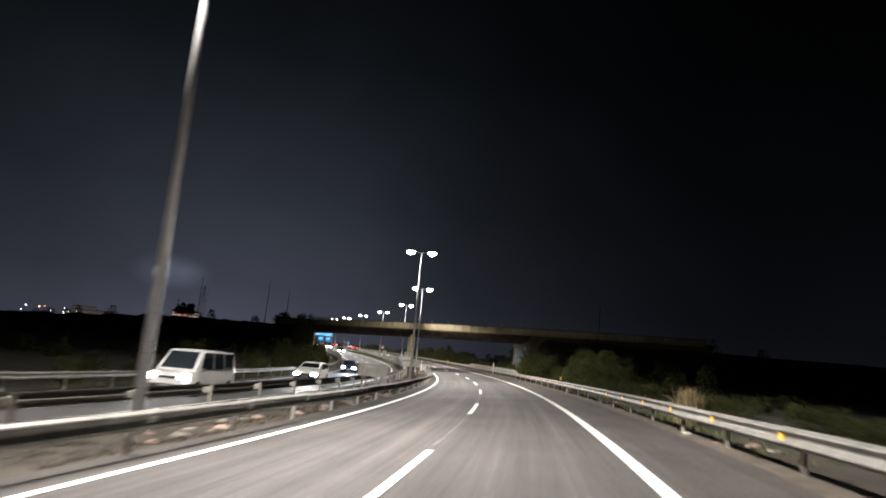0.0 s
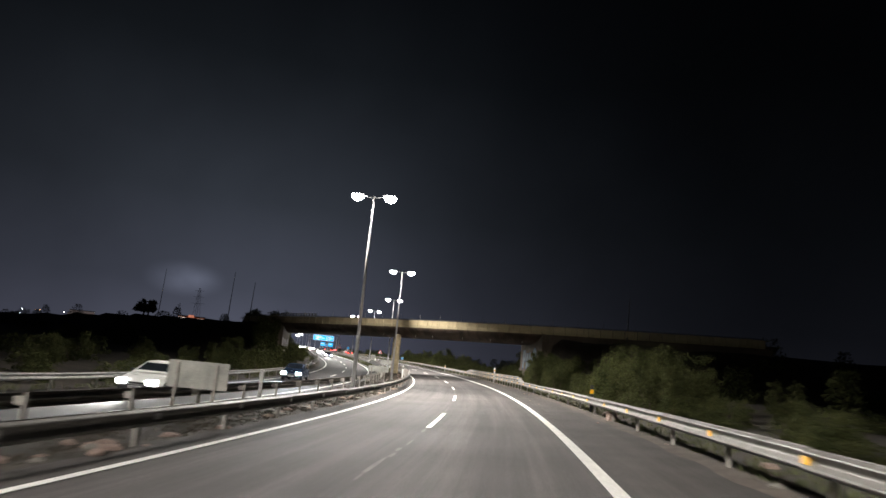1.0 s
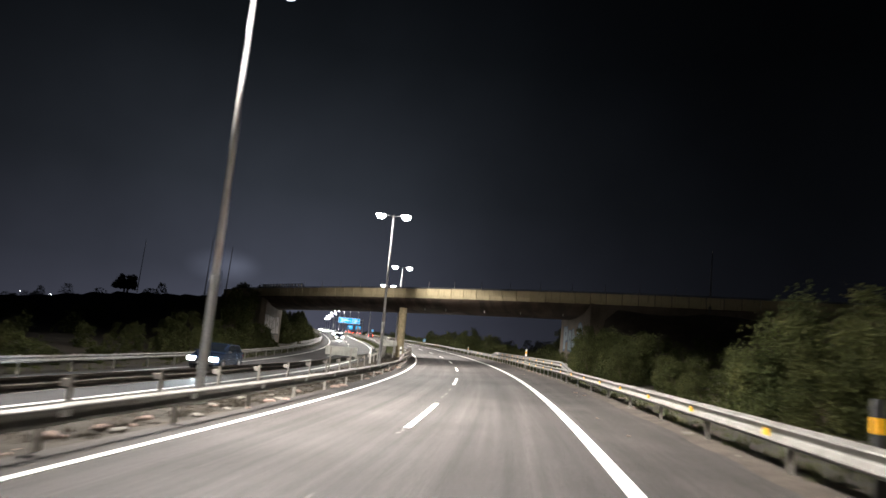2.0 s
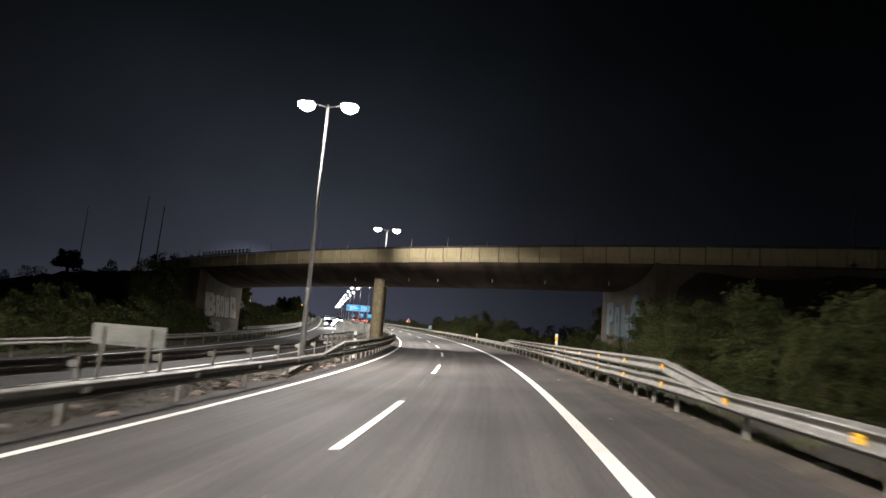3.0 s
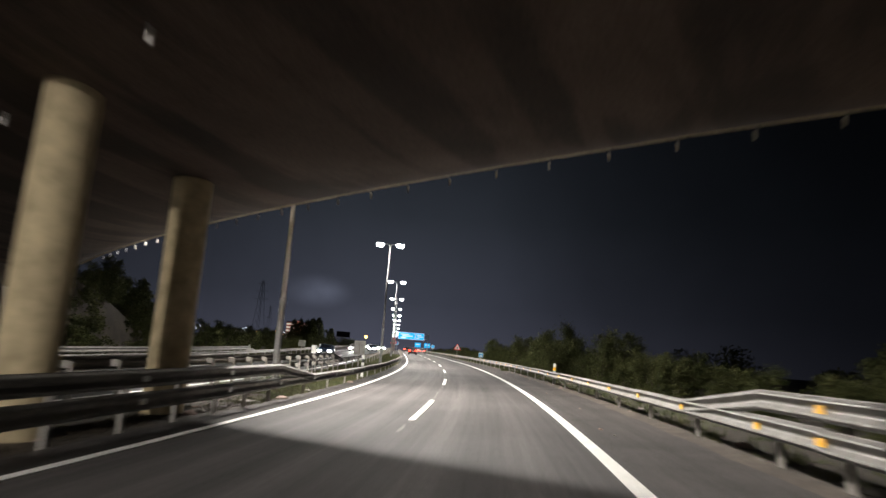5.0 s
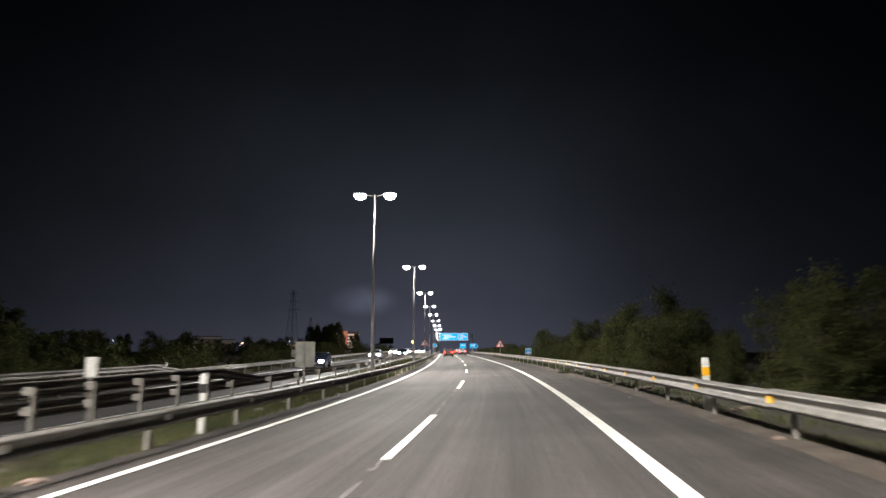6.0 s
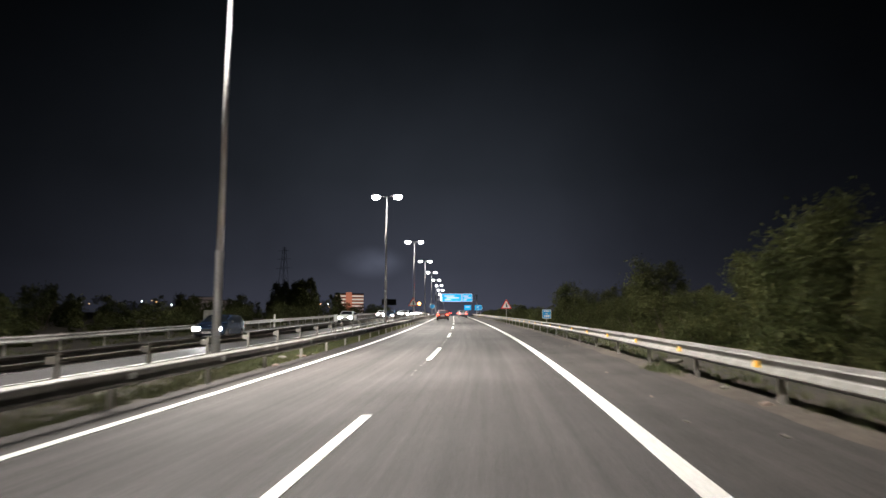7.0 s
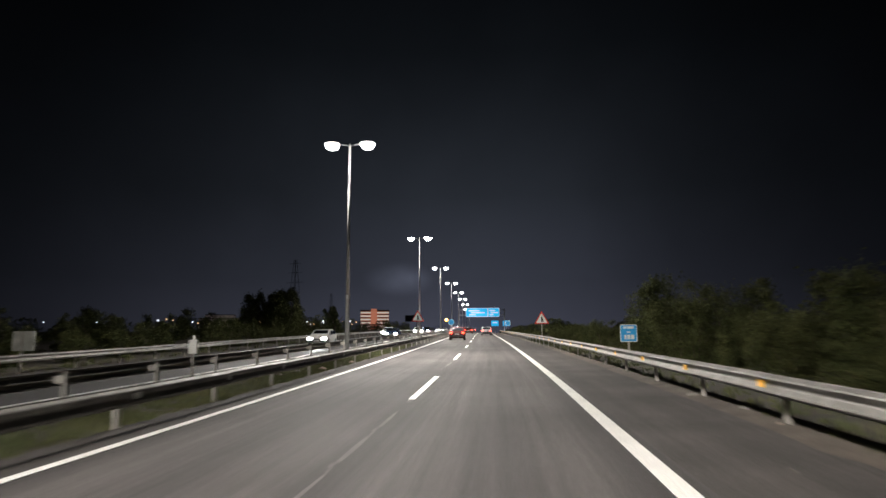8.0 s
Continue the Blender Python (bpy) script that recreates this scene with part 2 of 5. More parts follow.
R_K = np.interp(LEN, np.arange(24) * 20.0 - 20, KAPPA)
R_G = np.interp(LEN, np.arange(13) * 40.0 - 20, GRADE)
R_E = np.interp(LEN, np.arange(13) * 40.0 - 20, BANK)
R_PSI = np.concatenate([[0], np.cumsum((R_K[1:] + R_K[:-1]) / 2)])
R_MID = (R_PSI[1:] + R_PSI[:-1]) / 2
R_X = np.concatenate([[0], np.cumsum(-np.sin(R_MID))])
R_Y = np.concatenate([[0], np.cumsum(np.cos(R_MID))])
R_Z = np.concatenate([[0], np.cumsum((R_G[1:] + R_G[:-1]) / 2)])


def at(s, d=0.0, h=0.0):
    """The place s metres along the road, d to its left and h above its surface."""
    q = float(np.interp(s, LEN, R_PSI))
    over = s - min(max(s, LEN[0]), LEN[-1])
    e = float(np.interp(s, LEN, R_E))
    return Vector((float(np.interp(s, LEN, R_X)) - math.cos(q) * d - math.sin(q) * over,
                   float(np.interp(s, LEN, R_Y)) - math.sin(q) * d + math.cos(q) * over,
                   float(np.interp(s, LEN, R_Z)) + e * max(min(d, 22.0), -14.0) + h))


def heading(s):
    return float(np.interp(s, LEN, R_PSI))


def stand(s, d, h=0.0, turn=0.0):
    """A pose on the road: x to the right of it, y along it, z straight up."""
    return Matrix.Translation(at(s, d, h)) @ Matrix.Rotation(heading(s) + radians(turn), 4, "Z")


# ---- mesh helpers ----
def mesh_of(bm, name, mat, smooth=False):
    bmesh.ops.recalc_face_normals(bm, faces=bm.faces)
    me = bpy.data.meshes.new(name)
    bm.to_mesh(me)
    bm.free()
    if mat:
        me.materials.append(mat)
    if smooth:
        me.polygons.foreach_set("use_smooth", [True] * len(me.polygons))
    return me


def part(name, bm, mat, parent=None, label="", smooth=False, m=None):
    ob = new(name, bm if isinstance(bm, bpy.types.Mesh) else mesh_of(bm, name, mat, smooth))
    if parent:
        ob.parent = parent
    if m is not None:
        ob.matrix_basis = m
    return tagged(ob, label) if label else ob


def thing(name, label, category, m=None, group="", kind=""):
    ob = new(name)
    ob.empty_display_size = 0.3
    if m is not None:
        ob.matrix_basis = m
    return tagged(ob, label, category, group, kind)


def box(bm, c, size, m=None, bevel=0.0, taper=1.0):
    v = []
    for z in (-0.5, 0.5):
        k = taper if z > 0 else 1.0
        for x, y in ((-0.5, -0.5), (0.5, -0.5), (0.5, 0.5), (-0.5, 0.5)):
            p = Vector((c[0] + x * size[0] * k, c[1] + y * size[1] * k, c[2] + z * size[2]))
            v.append(bm.verts.new(m @ p if m else p))
    fs = [bm.faces.new([v[i] for i in f]) for f in ((3, 2, 1, 0), (4, 5, 6, 7), (0, 1, 5, 4), (1, 2, 6, 5), (2, 3, 7, 6), (3, 0, 4, 7))]
    if bevel:
        es = list({e for f in fs for e in f.edges})
        bmesh.ops.bevel(bm, geom=es, offset=bevel, segments=2, affect="EDGES", profile=0.5)
    return fs


def tube(bm, a, b, r0, r1=None, n=10, caps=True):
    r1 = r0 if r1 is None else r1
    a, b = Vector(a), Vector(b)
    q = (b - a).to_track_quat("Z", "Y")
    rings = []
    for p, r in ((a, r0), (b, r1)):
        rings.append([bm.verts.new(p + q @ Vector((r * math.cos(2 * math.pi * i / n), r * math.sin(2 * math.pi * i / n), 0))) for i in range(n)])
    for i in range(n):
        bm.faces.new((rings[0][i], rings[0][(i + 1) % n], rings[1][(i + 1) % n], rings[1][i]))
    if caps:
        bm.faces.new(rings[0][::-1])
        bm.faces.new(rings[1])


def sweep(profile, s0, s1, step, closed=True):
    """A strip along the road with a cross-section of (d, h) points."""
    bm = bmesh.new()
    n = max(2, int(round((s1 - s0) / step)) + 1)
    rows = [[bm.verts.new(at(s, d, h)) for d, h in profile] for s in np.linspace(s0, s1, n)]
    k = len(profile)
    for a, b in zip(rows, rows[1:]):
        for i in range(k if closed else k - 1):
            bm.faces.new((a[i], a[(i + 1) % k], b[(i + 1) % k], b[i]))
    if closed:
        bm.faces.new(rows[0][::-1])
        bm.faces.new(rows[-1])
    uv = bm.loops.layers.uv.new("road")
    place = {v: (profile[j][0], s) for row, s in zip(rows, np.linspace(s0, s1, n)) for j, v in enumerate(row)}
    for f in bm.faces:
        for lp in f.loops:
            lp[uv].uv = place[lp.vert]
    return bm


# ---- ground: one sheet, with the banks of the overpass ----
ARC_C = Vector((23.7, 234.6, 0))
ARC_R = 132.7
DECK_TOP = 7.05
FALL = 0.009  # the overpass climbs gently to one side


def ramp_distance(p):
    """Metres from the middle of the road that the overpass carries: an arc that runs out straight at both ends."""
    q0 = math.atan2(106.79 - ARC_C.y, -11.82 - ARC_C.x)
    q = math.atan2(p.y - ARC_C.y, p.x - ARC_C.x)
    a = (q - q0) * ARC_R
    rm = ARC_R - 5.6
    if -46 < a < 48:
        return abs(math.hypot(p.x - ARC_C.x, p.y - ARC_C.y) - rm)
    k = -46 if a <= -46 or a > 200 else 48
    e = q0 + k / ARC_R
    o = Vector((ARC_C.x + rm * math.cos(e), ARC_C.y + rm * math.sin(e)))
    t = Vector((-math.sin(e), math.cos(e))) * (1 if k > 0 else -1)
    v = Vector((p.x, p.y)) - o
    along = v.dot(t)
    if along < 0:
        return 99.0
    return abs(v.dot(Vector((t.y, -t.x)))) + max(0.0, along - (170 if k < 0 else 60)) * 0.06


def ground_height(s, d, p):
    """Metres above the road's own plane."""
    h = -0.07
    if 4.0 < d < 8.4:
        h = 0.004 + 0.05 * min(max(d - 4.2, 0) * 2, 1) * noise.noise(Vector((s * 0.6, d * 0.9, 0)))
    if -6.4 < d < -5.8:
        h = -0.025
    out = max(-6.3 - d, d - 18.0, 0.0)
    if out > 0:
        h += -0.25 * min(out / 2.0, 1.0) + 0.35 * min(out / 6, 1) * noise.noise(Vector((p.x * 0.12, p.y * 0.12, 3)))
        if d < 0:
            h += 0.8 * min(max(out - 2.5, 0) / 8.0, 1.0) * (0.6 + 0.4 * noise.noise(Vector((s * 0.03, 0, 9))))
        else:
            h += 0.9 * min(max(out - 3, 0) / 9.0, 1.0)
            h += 6.0 * min(max(out - 120, 0) / 400.0, 1.0)
        off = ramp_distance(p)
        crest = DECK_TOP - 0.15 + 1.2 * min(max(d - 32, 0) / 24.0, 1.0)
        rise = max(0.0, crest - max(0.0, off - 6.2) / 1.7 - p.z)
        behind = max(0.0, (d - 23.9) if d > 0 else (-12.9 - d))
        fall = 1.0 if d > 0 else max(0.0, 1.0 - max(0.0, out - 60) / 160)
        if abs(d) < 400 and -40 < s < 330:
            h = max(h, rise * min(behind / 1.2, 1.0) * fall)
    return h


def make_ground():
    ss = [-2500, -1200, -600, -300, -160, -90] + list(np.arange(-60, 330, 3.0)) + list(np.arange(330, 620, 12.0)) + [700, 900, 1300, 2000, 3000]
    ds = [-1800, -900, -450, -250, -150, -100, -75, -60, -50, -42, -36, -31, -27, -24, -21.5, -19.5, -17.8, -16.2, -14.9, -13.9, -13.3, -12.85, -12.3, -11, -9.5, -8.2, -7.2, -6.3, -5.9, 3.9, 4.16, 4.6, 5.2, 6.2, 7.2, 8.1,
          8.6, 17.0, 17.6, 18.4, 19.3, 20.5, 21.8, 23.0, 23.8, 24.3, 25.0, 26, 27.5, 29.5, 32, 35, 39, 44, 50, 58, 68, 80, 95, 115, 140, 175, 220, 270, 330, 420, 600, 1000, 1900]
    bm = bmesh.new()
    rows = []
    for s in ss:
        row = []
        for d in ds:
            p = at(s, d)
            p.z += ground_height(s, d, p)
            row.append(bm.verts.new(p))
        rows.append(row)
    for a, b in zip(rows, rows[1:]):
        for i in range(len(ds) - 1):
            bm.faces.new((a[i + 1], a[i], b[i], b[i + 1]))
    return mesh_of(bm, "ground", M_SOIL, True)


tagged(part("ground", make_ground(), None), "dry earth and sparse grass beside the motorway", "ground", kind="structure")

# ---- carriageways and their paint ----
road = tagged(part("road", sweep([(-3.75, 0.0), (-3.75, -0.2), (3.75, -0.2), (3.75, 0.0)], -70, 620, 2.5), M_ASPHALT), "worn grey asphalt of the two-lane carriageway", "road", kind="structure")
part("shoulder", sweep([(-5.85, -0.005), (-5.95, -0.2), (-3.75, -0.2), (-3.75, 0.0)], -70, 620, 2.5), M_SHOULDER, road, "darker asphalt of the hard shoulder")
part("inner_strip", sweep([(3.75, 0.0), (3.75, -0.2), (4.5, -0.2), (4.42, 0.012)], -70, 620, 2.5), M_SHOULDER, road)
M_DUST = material("pale_dust", (0.10, 0.078, 0.060), 0.95, 0, (0.055, 0.043, 0.033), 1.6, 14, 0.8)


def verge_strip(d0, d1, s0, s1, label):
    """Dust and grit swept against the edge of the asphalt, with an uneven rim."""
    bm = bmesh.new()
    prev = None
    for s in np.arange(s0, s1, 0.8):
        w = 0.16 * noise.noise(Vector((s * 0.5, d0, 0))) + 0.08 * noise.noise(Vector((s * 2.1, d0, 4)))
        row = [bm.verts.new(at(s, d0 + w, -0.014)), bm.verts.new(at(s, (d0 + d1) / 2, 0.022)), bm.verts.new(at(s, d1, -0.02))]
        if prev:
            for i in range(2):
                bm.faces.new((prev[i], prev[i + 1], row[i + 1], row[i]))
        prev = row
    part("verge_strip", bm, M_DUST, road, label, smooth=True)


verge_strip(-5.45, -6.45, -60, 330, "pale dust and grit along the edge of the shoulder")
road_two = tagged(part("road_opposite", sweep([(8.4, -0.01), (8.4, -0.2), (17.3, -0.2), (17.3, 0.0)], -70, 620, 2.5), M_ASPHALT_TWO), "grey asphalt of the opposite carriageway", "road", kind="structure")


def line(d, w, s0, s1, parent, name="edge_line", mat=M_PAINT, label="white painted edge line", h=0.008):
    return part(name, sweep([(d - w / 2, h), (d - w / 2, -0.01), (d + w / 2, -0.01), (d + w / 2, h)], s0, s1, 1.5), mat, parent, label)


line(-3.5, 0.22, -70, 600, road)
line(3.5, 0.17, -70, 600, road)
line(9.2, 0.17, -70, 600, road_two)
line(16.1, 0.2, -70, 600, road_two)
PITCH, DASH = 16.953, 6.4
for k in range(-4, 30):
    line(0.0, 0.15, k * PITCH, k * PITCH + DASH, road, "lane_dash", M_PAINT, "white painted lane dash")
    line(12.65, 0.15, k * PITCH + 5, k * PITCH + 5 + DASH, road_two, "lane_dash", M_PAINT, "white painted lane dash")


def worn_line(d, s0, s1, seed):
    """Flakes of an older lane line that are left between the dashes."""
    r = random.Random(seed)
    bm = bmesh.new()
    s = s0
    while s < s1:
        n = r.choice((0.15, 0.3, 0.6, 1.1, 1.8))
        if noise.noise(Vector((s * 0.11, d, 7))) > -0.12 and r.random() < 0.75:
            w, o = r.uniform(0.018, 0.055), d + r.gauss(0, 0.018)
            ends = [(s, o - w * r.uniform(0.3, 1)), (s, o + w * r.uniform(0.3, 1)), (s + n / 2, o + w), (s + n, o + w * r.uniform(0.2, 1)), (s + n, o - w * r.uniform(0.2, 1)), (s + n / 2, o - w)]
            bm.faces.new([bm.verts.new(at(a, b, 0.004)) for a, b in ends])
        s += n + r.choice((0.05, 0.1, 0.25, 0.5))
    part("worn_line", bm, M_WORN, road, "faint flakes of an older lane line")


worn_line(0.02, -40, 230, 51)

# ---- guard rails ----
WAVE = [(0.0, 0.0), (0.0, 0.012), (0.070, 0.044), (0.083, 0.060), (0.078, 0.080), (0.008, 0.132), (0.0, 0.150), (0.008, 0.172), (0.070, 0.228), (0.083, 0.244), (0.076, 0.262), (0.0, 0.298), (0.0, 0.31)]


def beam_mesh(length):
    bm = bmesh.new()
    a, b = [], []
    for x, out in ((-length / 2, a), (length / 2, b)):
        f = [bm.verts.new((y, x, z)) for y, z in WAVE]
        k = [bm.verts.new((y - 0.008, x, z)) for y, z in WAVE[::-1]]
        out += f + k
    n = len(a)
    for i in range(n):
        bm.faces.new((a[i], a[(i + 1) % n], b[(i + 1) % n], b[i]))
    bm.faces.new(a[::-1])
    bm.faces.new(b)
    return mesh_of(bm, "beam", M_STEEL)


def post_mesh(height):
    bm = bmesh.new()
    for x, y, w, t in ((0, -0.055, 0.06, 0.008), (0, 0.055, 0.06, 0.008), (-0.026, 0, 0.008, 0.11)):
        box(bm, (x, y, (height - 0.25) / 2), (w, t, height + 0.25))
    return mesh_of(bm, "post", M_POST)


def spacer_mesh():
    bm = bmesh.new()
    box(bm, (0.09, 0, 0), (0.17, 0.14, 0.16), bevel=0.012)
    return mesh_of(bm, "spacer", M_POST)


def reflector_mesh(mat):
    bm = bmesh.new()
    box(bm, (0.018, 0, 0), (0.03, 0.19, 0.10), bevel=0.006, taper=0.85)
    box(bm, (0.0, 0, -0.01), (0.012, 0.05, 0.10))
    return mesh_of(bm, "reflector", mat)


BEAM4, BEAM2 = beam_mesh(3.85), beam_mesh(1.95)
POST_LOW, POST_HIGH, POST_BACK = post_mesh(0.66), post_mesh(1.04), post_mesh(0.78)
SPACER = spacer_mesh()
REF_A, REF_W = reflector_mesh(M_AMBER), reflector_mesh(M_WHITE_REF)


def rail_pose(s, d, h, face, length, lift=0.0):
    a, b = at(s - length / 2, d, h), at(s + length / 2, d, h + lift)
    along = (b - a).normalized() * face
    side = Vector((along.y, -along.x, 0)).normalized()
    up = side.cross(along)
    m = Matrix((side, along, up)).transposed().to_4x4()
    return Matrix.Translation((a + b) / 2) @ m


def guard_rail(label, s0, s1, d, face, top=0.75, refl=None, double=(), pitch=3.8):
    """face is 1 where the beam looks to the right of the road, -1 where it looks to the left."""
    rail = thing("guard_rail", label, "guard rail", kind="structure")
    back = 0.26 * face
    turned = 180 if face < 0 else 0
    s, odd = s0, False
    while s < s1:
        twin = any(a <= s <= b for a, b in double)
        step = pitch / 2 if twin else pitch
        jit = random.uniform(-0.012, 0.012)
        mid = s + step / 2
        part("beam", BEAM2 if twin else BEAM4, None, rail, m=rail_pose(mid, d, top - 0.31 + jit, face, step))
        part("post", POST_HIGH if twin else POST_LOW if refl else POST_BACK, None, rail, m=stand(s, d + back + 0.03 * face, -0.02 + (top - 0.75), turned))
        part("spacer", SPACER, None, rail, m=stand(s, d + back, top - 0.155, turned))
        if twin:
            part("beam", BEAM2, None, rail, m=rail_pose(mid, d, top + 0.07, face, step))
            part("spacer", SPACER, None, rail, m=stand(s, d + back, top + 0.22, turned))
        if refl and not (twin and odd):
            for h in (top - 0.155, top + 0.225) if twin else (top - 0.155,):
                part("reflector", refl, None, rail, m=stand(s, d - 0.03 * face, h, turned))
        odd = twin and not odd
        s += step
    # the second beam runs down into the first at both ends
    for a, b in double:
        for c, drop in ((a - 1.9, 0.38), (b + 1.9, -0.38)):
            h0 = top + 0.07 - (0.36 if drop > 0 else 0)
            part("beam", BEAM4, None, rail, m=rail_pose(c, d, h0, face, 3.8, drop - 0.02 if drop > 0 else drop))
    return rail


guard_rail("galvanised steel guard rail with amber reflectors along the shoulder", -53.3, 330, -5.68, -1, 0.75, REF_A, [(56.88, 96.75)])
inner_rail = guard_rail("galvanised steel guard rail along the inner edge of the median", -50.8, 330, 4.12, 1, 0.70, REF_W, [(70.75, 104.95)])
# the buried end of the second beam
part("beam", BEAM4, None, inner_rail, m=rail_pose(64.9, 4.5, -0.16, 1, 4.0, 0.42))
guard_rail("galvanised steel guard rail along the far edge of the median", -50.0, 330, 7.45, -1, 0.80, None, [(82, 129.9)])
guard_rail("galvanised steel guard rail outside the opposite carriageway", -52.0, 400, 17.7, 1, 0.78, None, [(100, 145.9)])

# ---- overpass ----


def arc(a, r, z):
    """a: metres along the near face from its middle, to the right; r: metres behind the near face."""
    q = math.atan2(106.79 - ARC_C.y, -11.82 - ARC_C.x) + a / ARC_R
    return Vector((ARC_C.x + (ARC_R - r) * math.cos(q), ARC_C.y + (ARC_R - r) * math.sin(q), z + 0.03 + FALL * a))


def arc_sweep(profile, a0, a1, step):
    bm = bmesh.new()
    n = max(2, int((a1 - a0) / step) + 1)
    rows = [[bm.verts.new(arc(a, r, z)) for r, z in profile] for a in np.linspace(a0, a1, n)]
    k = len(profile)
    for p, q in zip(rows, rows[1:]):
        for i in range(k):
            bm.faces.new((p[i], p[(i + 1) % k], q[(i + 1) % k], q[i]))
    bm.faces.new(rows[0][::-1])
    bm.faces.new(rows[-1])
    return bm


bridge = thing("overpass", "concrete road overpass with panelled parapets and round piers", "bridge", kind="structure")


BANKED = 0.05  # the deck leans to the inside of its curve


def belly(r):
    """The height of the deck's rounded underside, r metres behind the near face."""
    u = min(max((r - 0.16) / 10.94, 0.0), 1.0)
    return 7.22 - BANKED * r - 0.75 * (1 - abs(2 * u - 1) ** 2.6) ** 0.8


part("deck", arc_sweep([(r, belly(r)) for r in np.linspace(0.16, 11.1, 25)] + [(11.1, 7.5 - 11.1 * BANKED), (0.16, 7.5)], -44, 40, 1.4), M_SOFFIT, bridge, "stained concrete deck with a rounded belly, its shade put into the colour", smooth=True)
P_A = 1.460
panel_bm = bmesh.new()
prof = [(0.0, 8.21), (0.0, 7.53), (0.12, 7.21), (0.30, 7.21), (0.22, 7.56), (0.22, 8.21)]
half = P_A / 2 - 0.034
pa = [[panel_bm.verts.new((x, r, z - 7.6)) for r, z in prof] for x in (-half, half)]
for i in range(6):
    panel_bm.faces.new((pa[0][i], pa[0][(i + 1) % 6], pa[1][(i + 1) % 6], pa[1][i]))
panel_bm.faces.new(pa[0][::-1])
panel_bm.faces.new(pa[1])
PANEL = mesh_of(panel_bm, "parapet_panel", M_CONCRETE)


def arc_pose(a, r, z, flip=False):
    o = arc(a, r, z)
    y = Vector((ARC_C.x - o.x, ARC_C.y - o.y, 0)).normalized()
    if flip:
        y = -y
    x = Vector((y.y, -y.x, 0))
    return Matrix.Translation(o) @ Matrix((x, y, Vector((0, 0, 1)))).transposed().to_4x4()


for k in range(-29, 27):
    a = (k + 0.5) * P_A - 0.80
    part("parapet_panel", PANEL, None, bridge, m=arc_pose(a, 0, 7.6 + random.uniform(-0.006, 0.006)))
for k in range(-28, 27):
    part("parapet_panel", PANEL, None, bridge, m=arc_pose((k + 0.5) * P_A, 11.3, 7.6 - 11.3 * BANKED, True))
# low hand rail on the near parapet, and thin rods
bm = arc_sweep([(0.06, 8.36), (0.06, 8.27), (0.16, 8.27), (0.16, 8.36)], -40, 38, 1.4)
part("hand_rail", bm, M_DARKMETAL, bridge, "dark steel hand rail")
bm = bmesh.new()
tube(bm, (0, 0, 0), (0, 0, 0.13), 0.03, n=6)
STUB = mesh_of(bm, "rail_stub", M_DARKMETAL)
bm = bmesh.new()
tube(bm, (0, 0, 0), (0.02, 0, 0.85), 0.026, 0.016, n=6)
ROD = mesh_of(bm, "rod", M_STEEL)
for k in range(-28, 26):
    part("rail_stub", STUB, None, bridge, m=arc_pose(k * P_A, 0.11, 8.16))
for k in range(-12, 8):
    part("rod", ROD, None, bridge, m=arc_pose(k * 3.14 - 2.04, 0.18, 8.16))


M_PALE_PART = material("pale_pipe_slat_glint", (0.62, 0.60, 0.56), 0.5, 0, (0.5, 0.48, 0.44), 6, 40)
bm = bmesh.new()
tube(bm, (0, 0, -0.16), (0, 0, 0.1), 0.035, 0.035, 8)
WEEP = mesh_of(bm, "weep_pipe", M_PALE_PART)
for a in (-13.2, -7.4, -4.6, 0.2, 4.4, 9.0):
    part("weep_pipe", WEEP, None, bridge, m=arc_pose(a, 3.3, 6.29))
# pale bars stand in for light seen through the far parapet's joints
bm = bmesh.new()
box(bm, (0, 0, 0), (0.05, 0.03, 0.16))
GLINT_BAR = mesh_of(bm, "drip_pin", M_PALE_PART)
for k in range(-24, 22):
    part("drip_pin", GLINT_BAR, None, bridge, m=arc_pose(k * P_A, 11.24, 6.53))


def pier(p, top):
    bm = bmesh.new()
    n = 28
    rings = []
    for z, r in ((-0.6, 0.44), (top - 0.03, 0.44), (top, 0.42)):
        rings.append([bm.verts.new((p[0] + r * math.cos(2 * math.pi * i / n), p[1] + r * math.sin(2 * math.pi * i / n), z)) for i in range(n)])
    for a, b in zip(rings, rings[1:]):
        for i in range(n):
            bm.faces.new((a[i], a[(i + 1) % n], b[(i + 1) % n], b[i]))
    bm.faces.new(rings[-1])
    return part("pier", bm, M_PIER, bridge, "round concrete pier", smooth=True)


pier((-20.75, 113.40), 6.36)
pier((-22.08, 117.85), 6.36)


def belly_height(p):
    """The underside of the deck over a place."""
    a = (math.atan2(p.y - ARC_C.y, p.x - ARC_C.x) - math.atan2(106.79 - ARC_C.y, -11.82 - ARC_C.x)) * ARC_R
    return belly(ARC_R - math.hypot(p.x - ARC_C.x, p.y - ARC_C.y)) + 0.03 + FALL * a


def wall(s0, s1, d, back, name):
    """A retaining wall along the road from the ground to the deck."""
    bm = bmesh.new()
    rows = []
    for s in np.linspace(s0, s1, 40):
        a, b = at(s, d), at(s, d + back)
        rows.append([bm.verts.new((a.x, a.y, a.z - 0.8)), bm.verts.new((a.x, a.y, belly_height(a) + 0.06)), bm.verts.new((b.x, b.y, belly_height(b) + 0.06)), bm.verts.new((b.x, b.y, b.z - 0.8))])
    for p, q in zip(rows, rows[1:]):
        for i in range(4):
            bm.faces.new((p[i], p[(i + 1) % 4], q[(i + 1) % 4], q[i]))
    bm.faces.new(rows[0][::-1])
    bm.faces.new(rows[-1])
    return part(name, bm, M_WALL, bridge, "stained concrete abutment wall with the deck's shade in its colour")


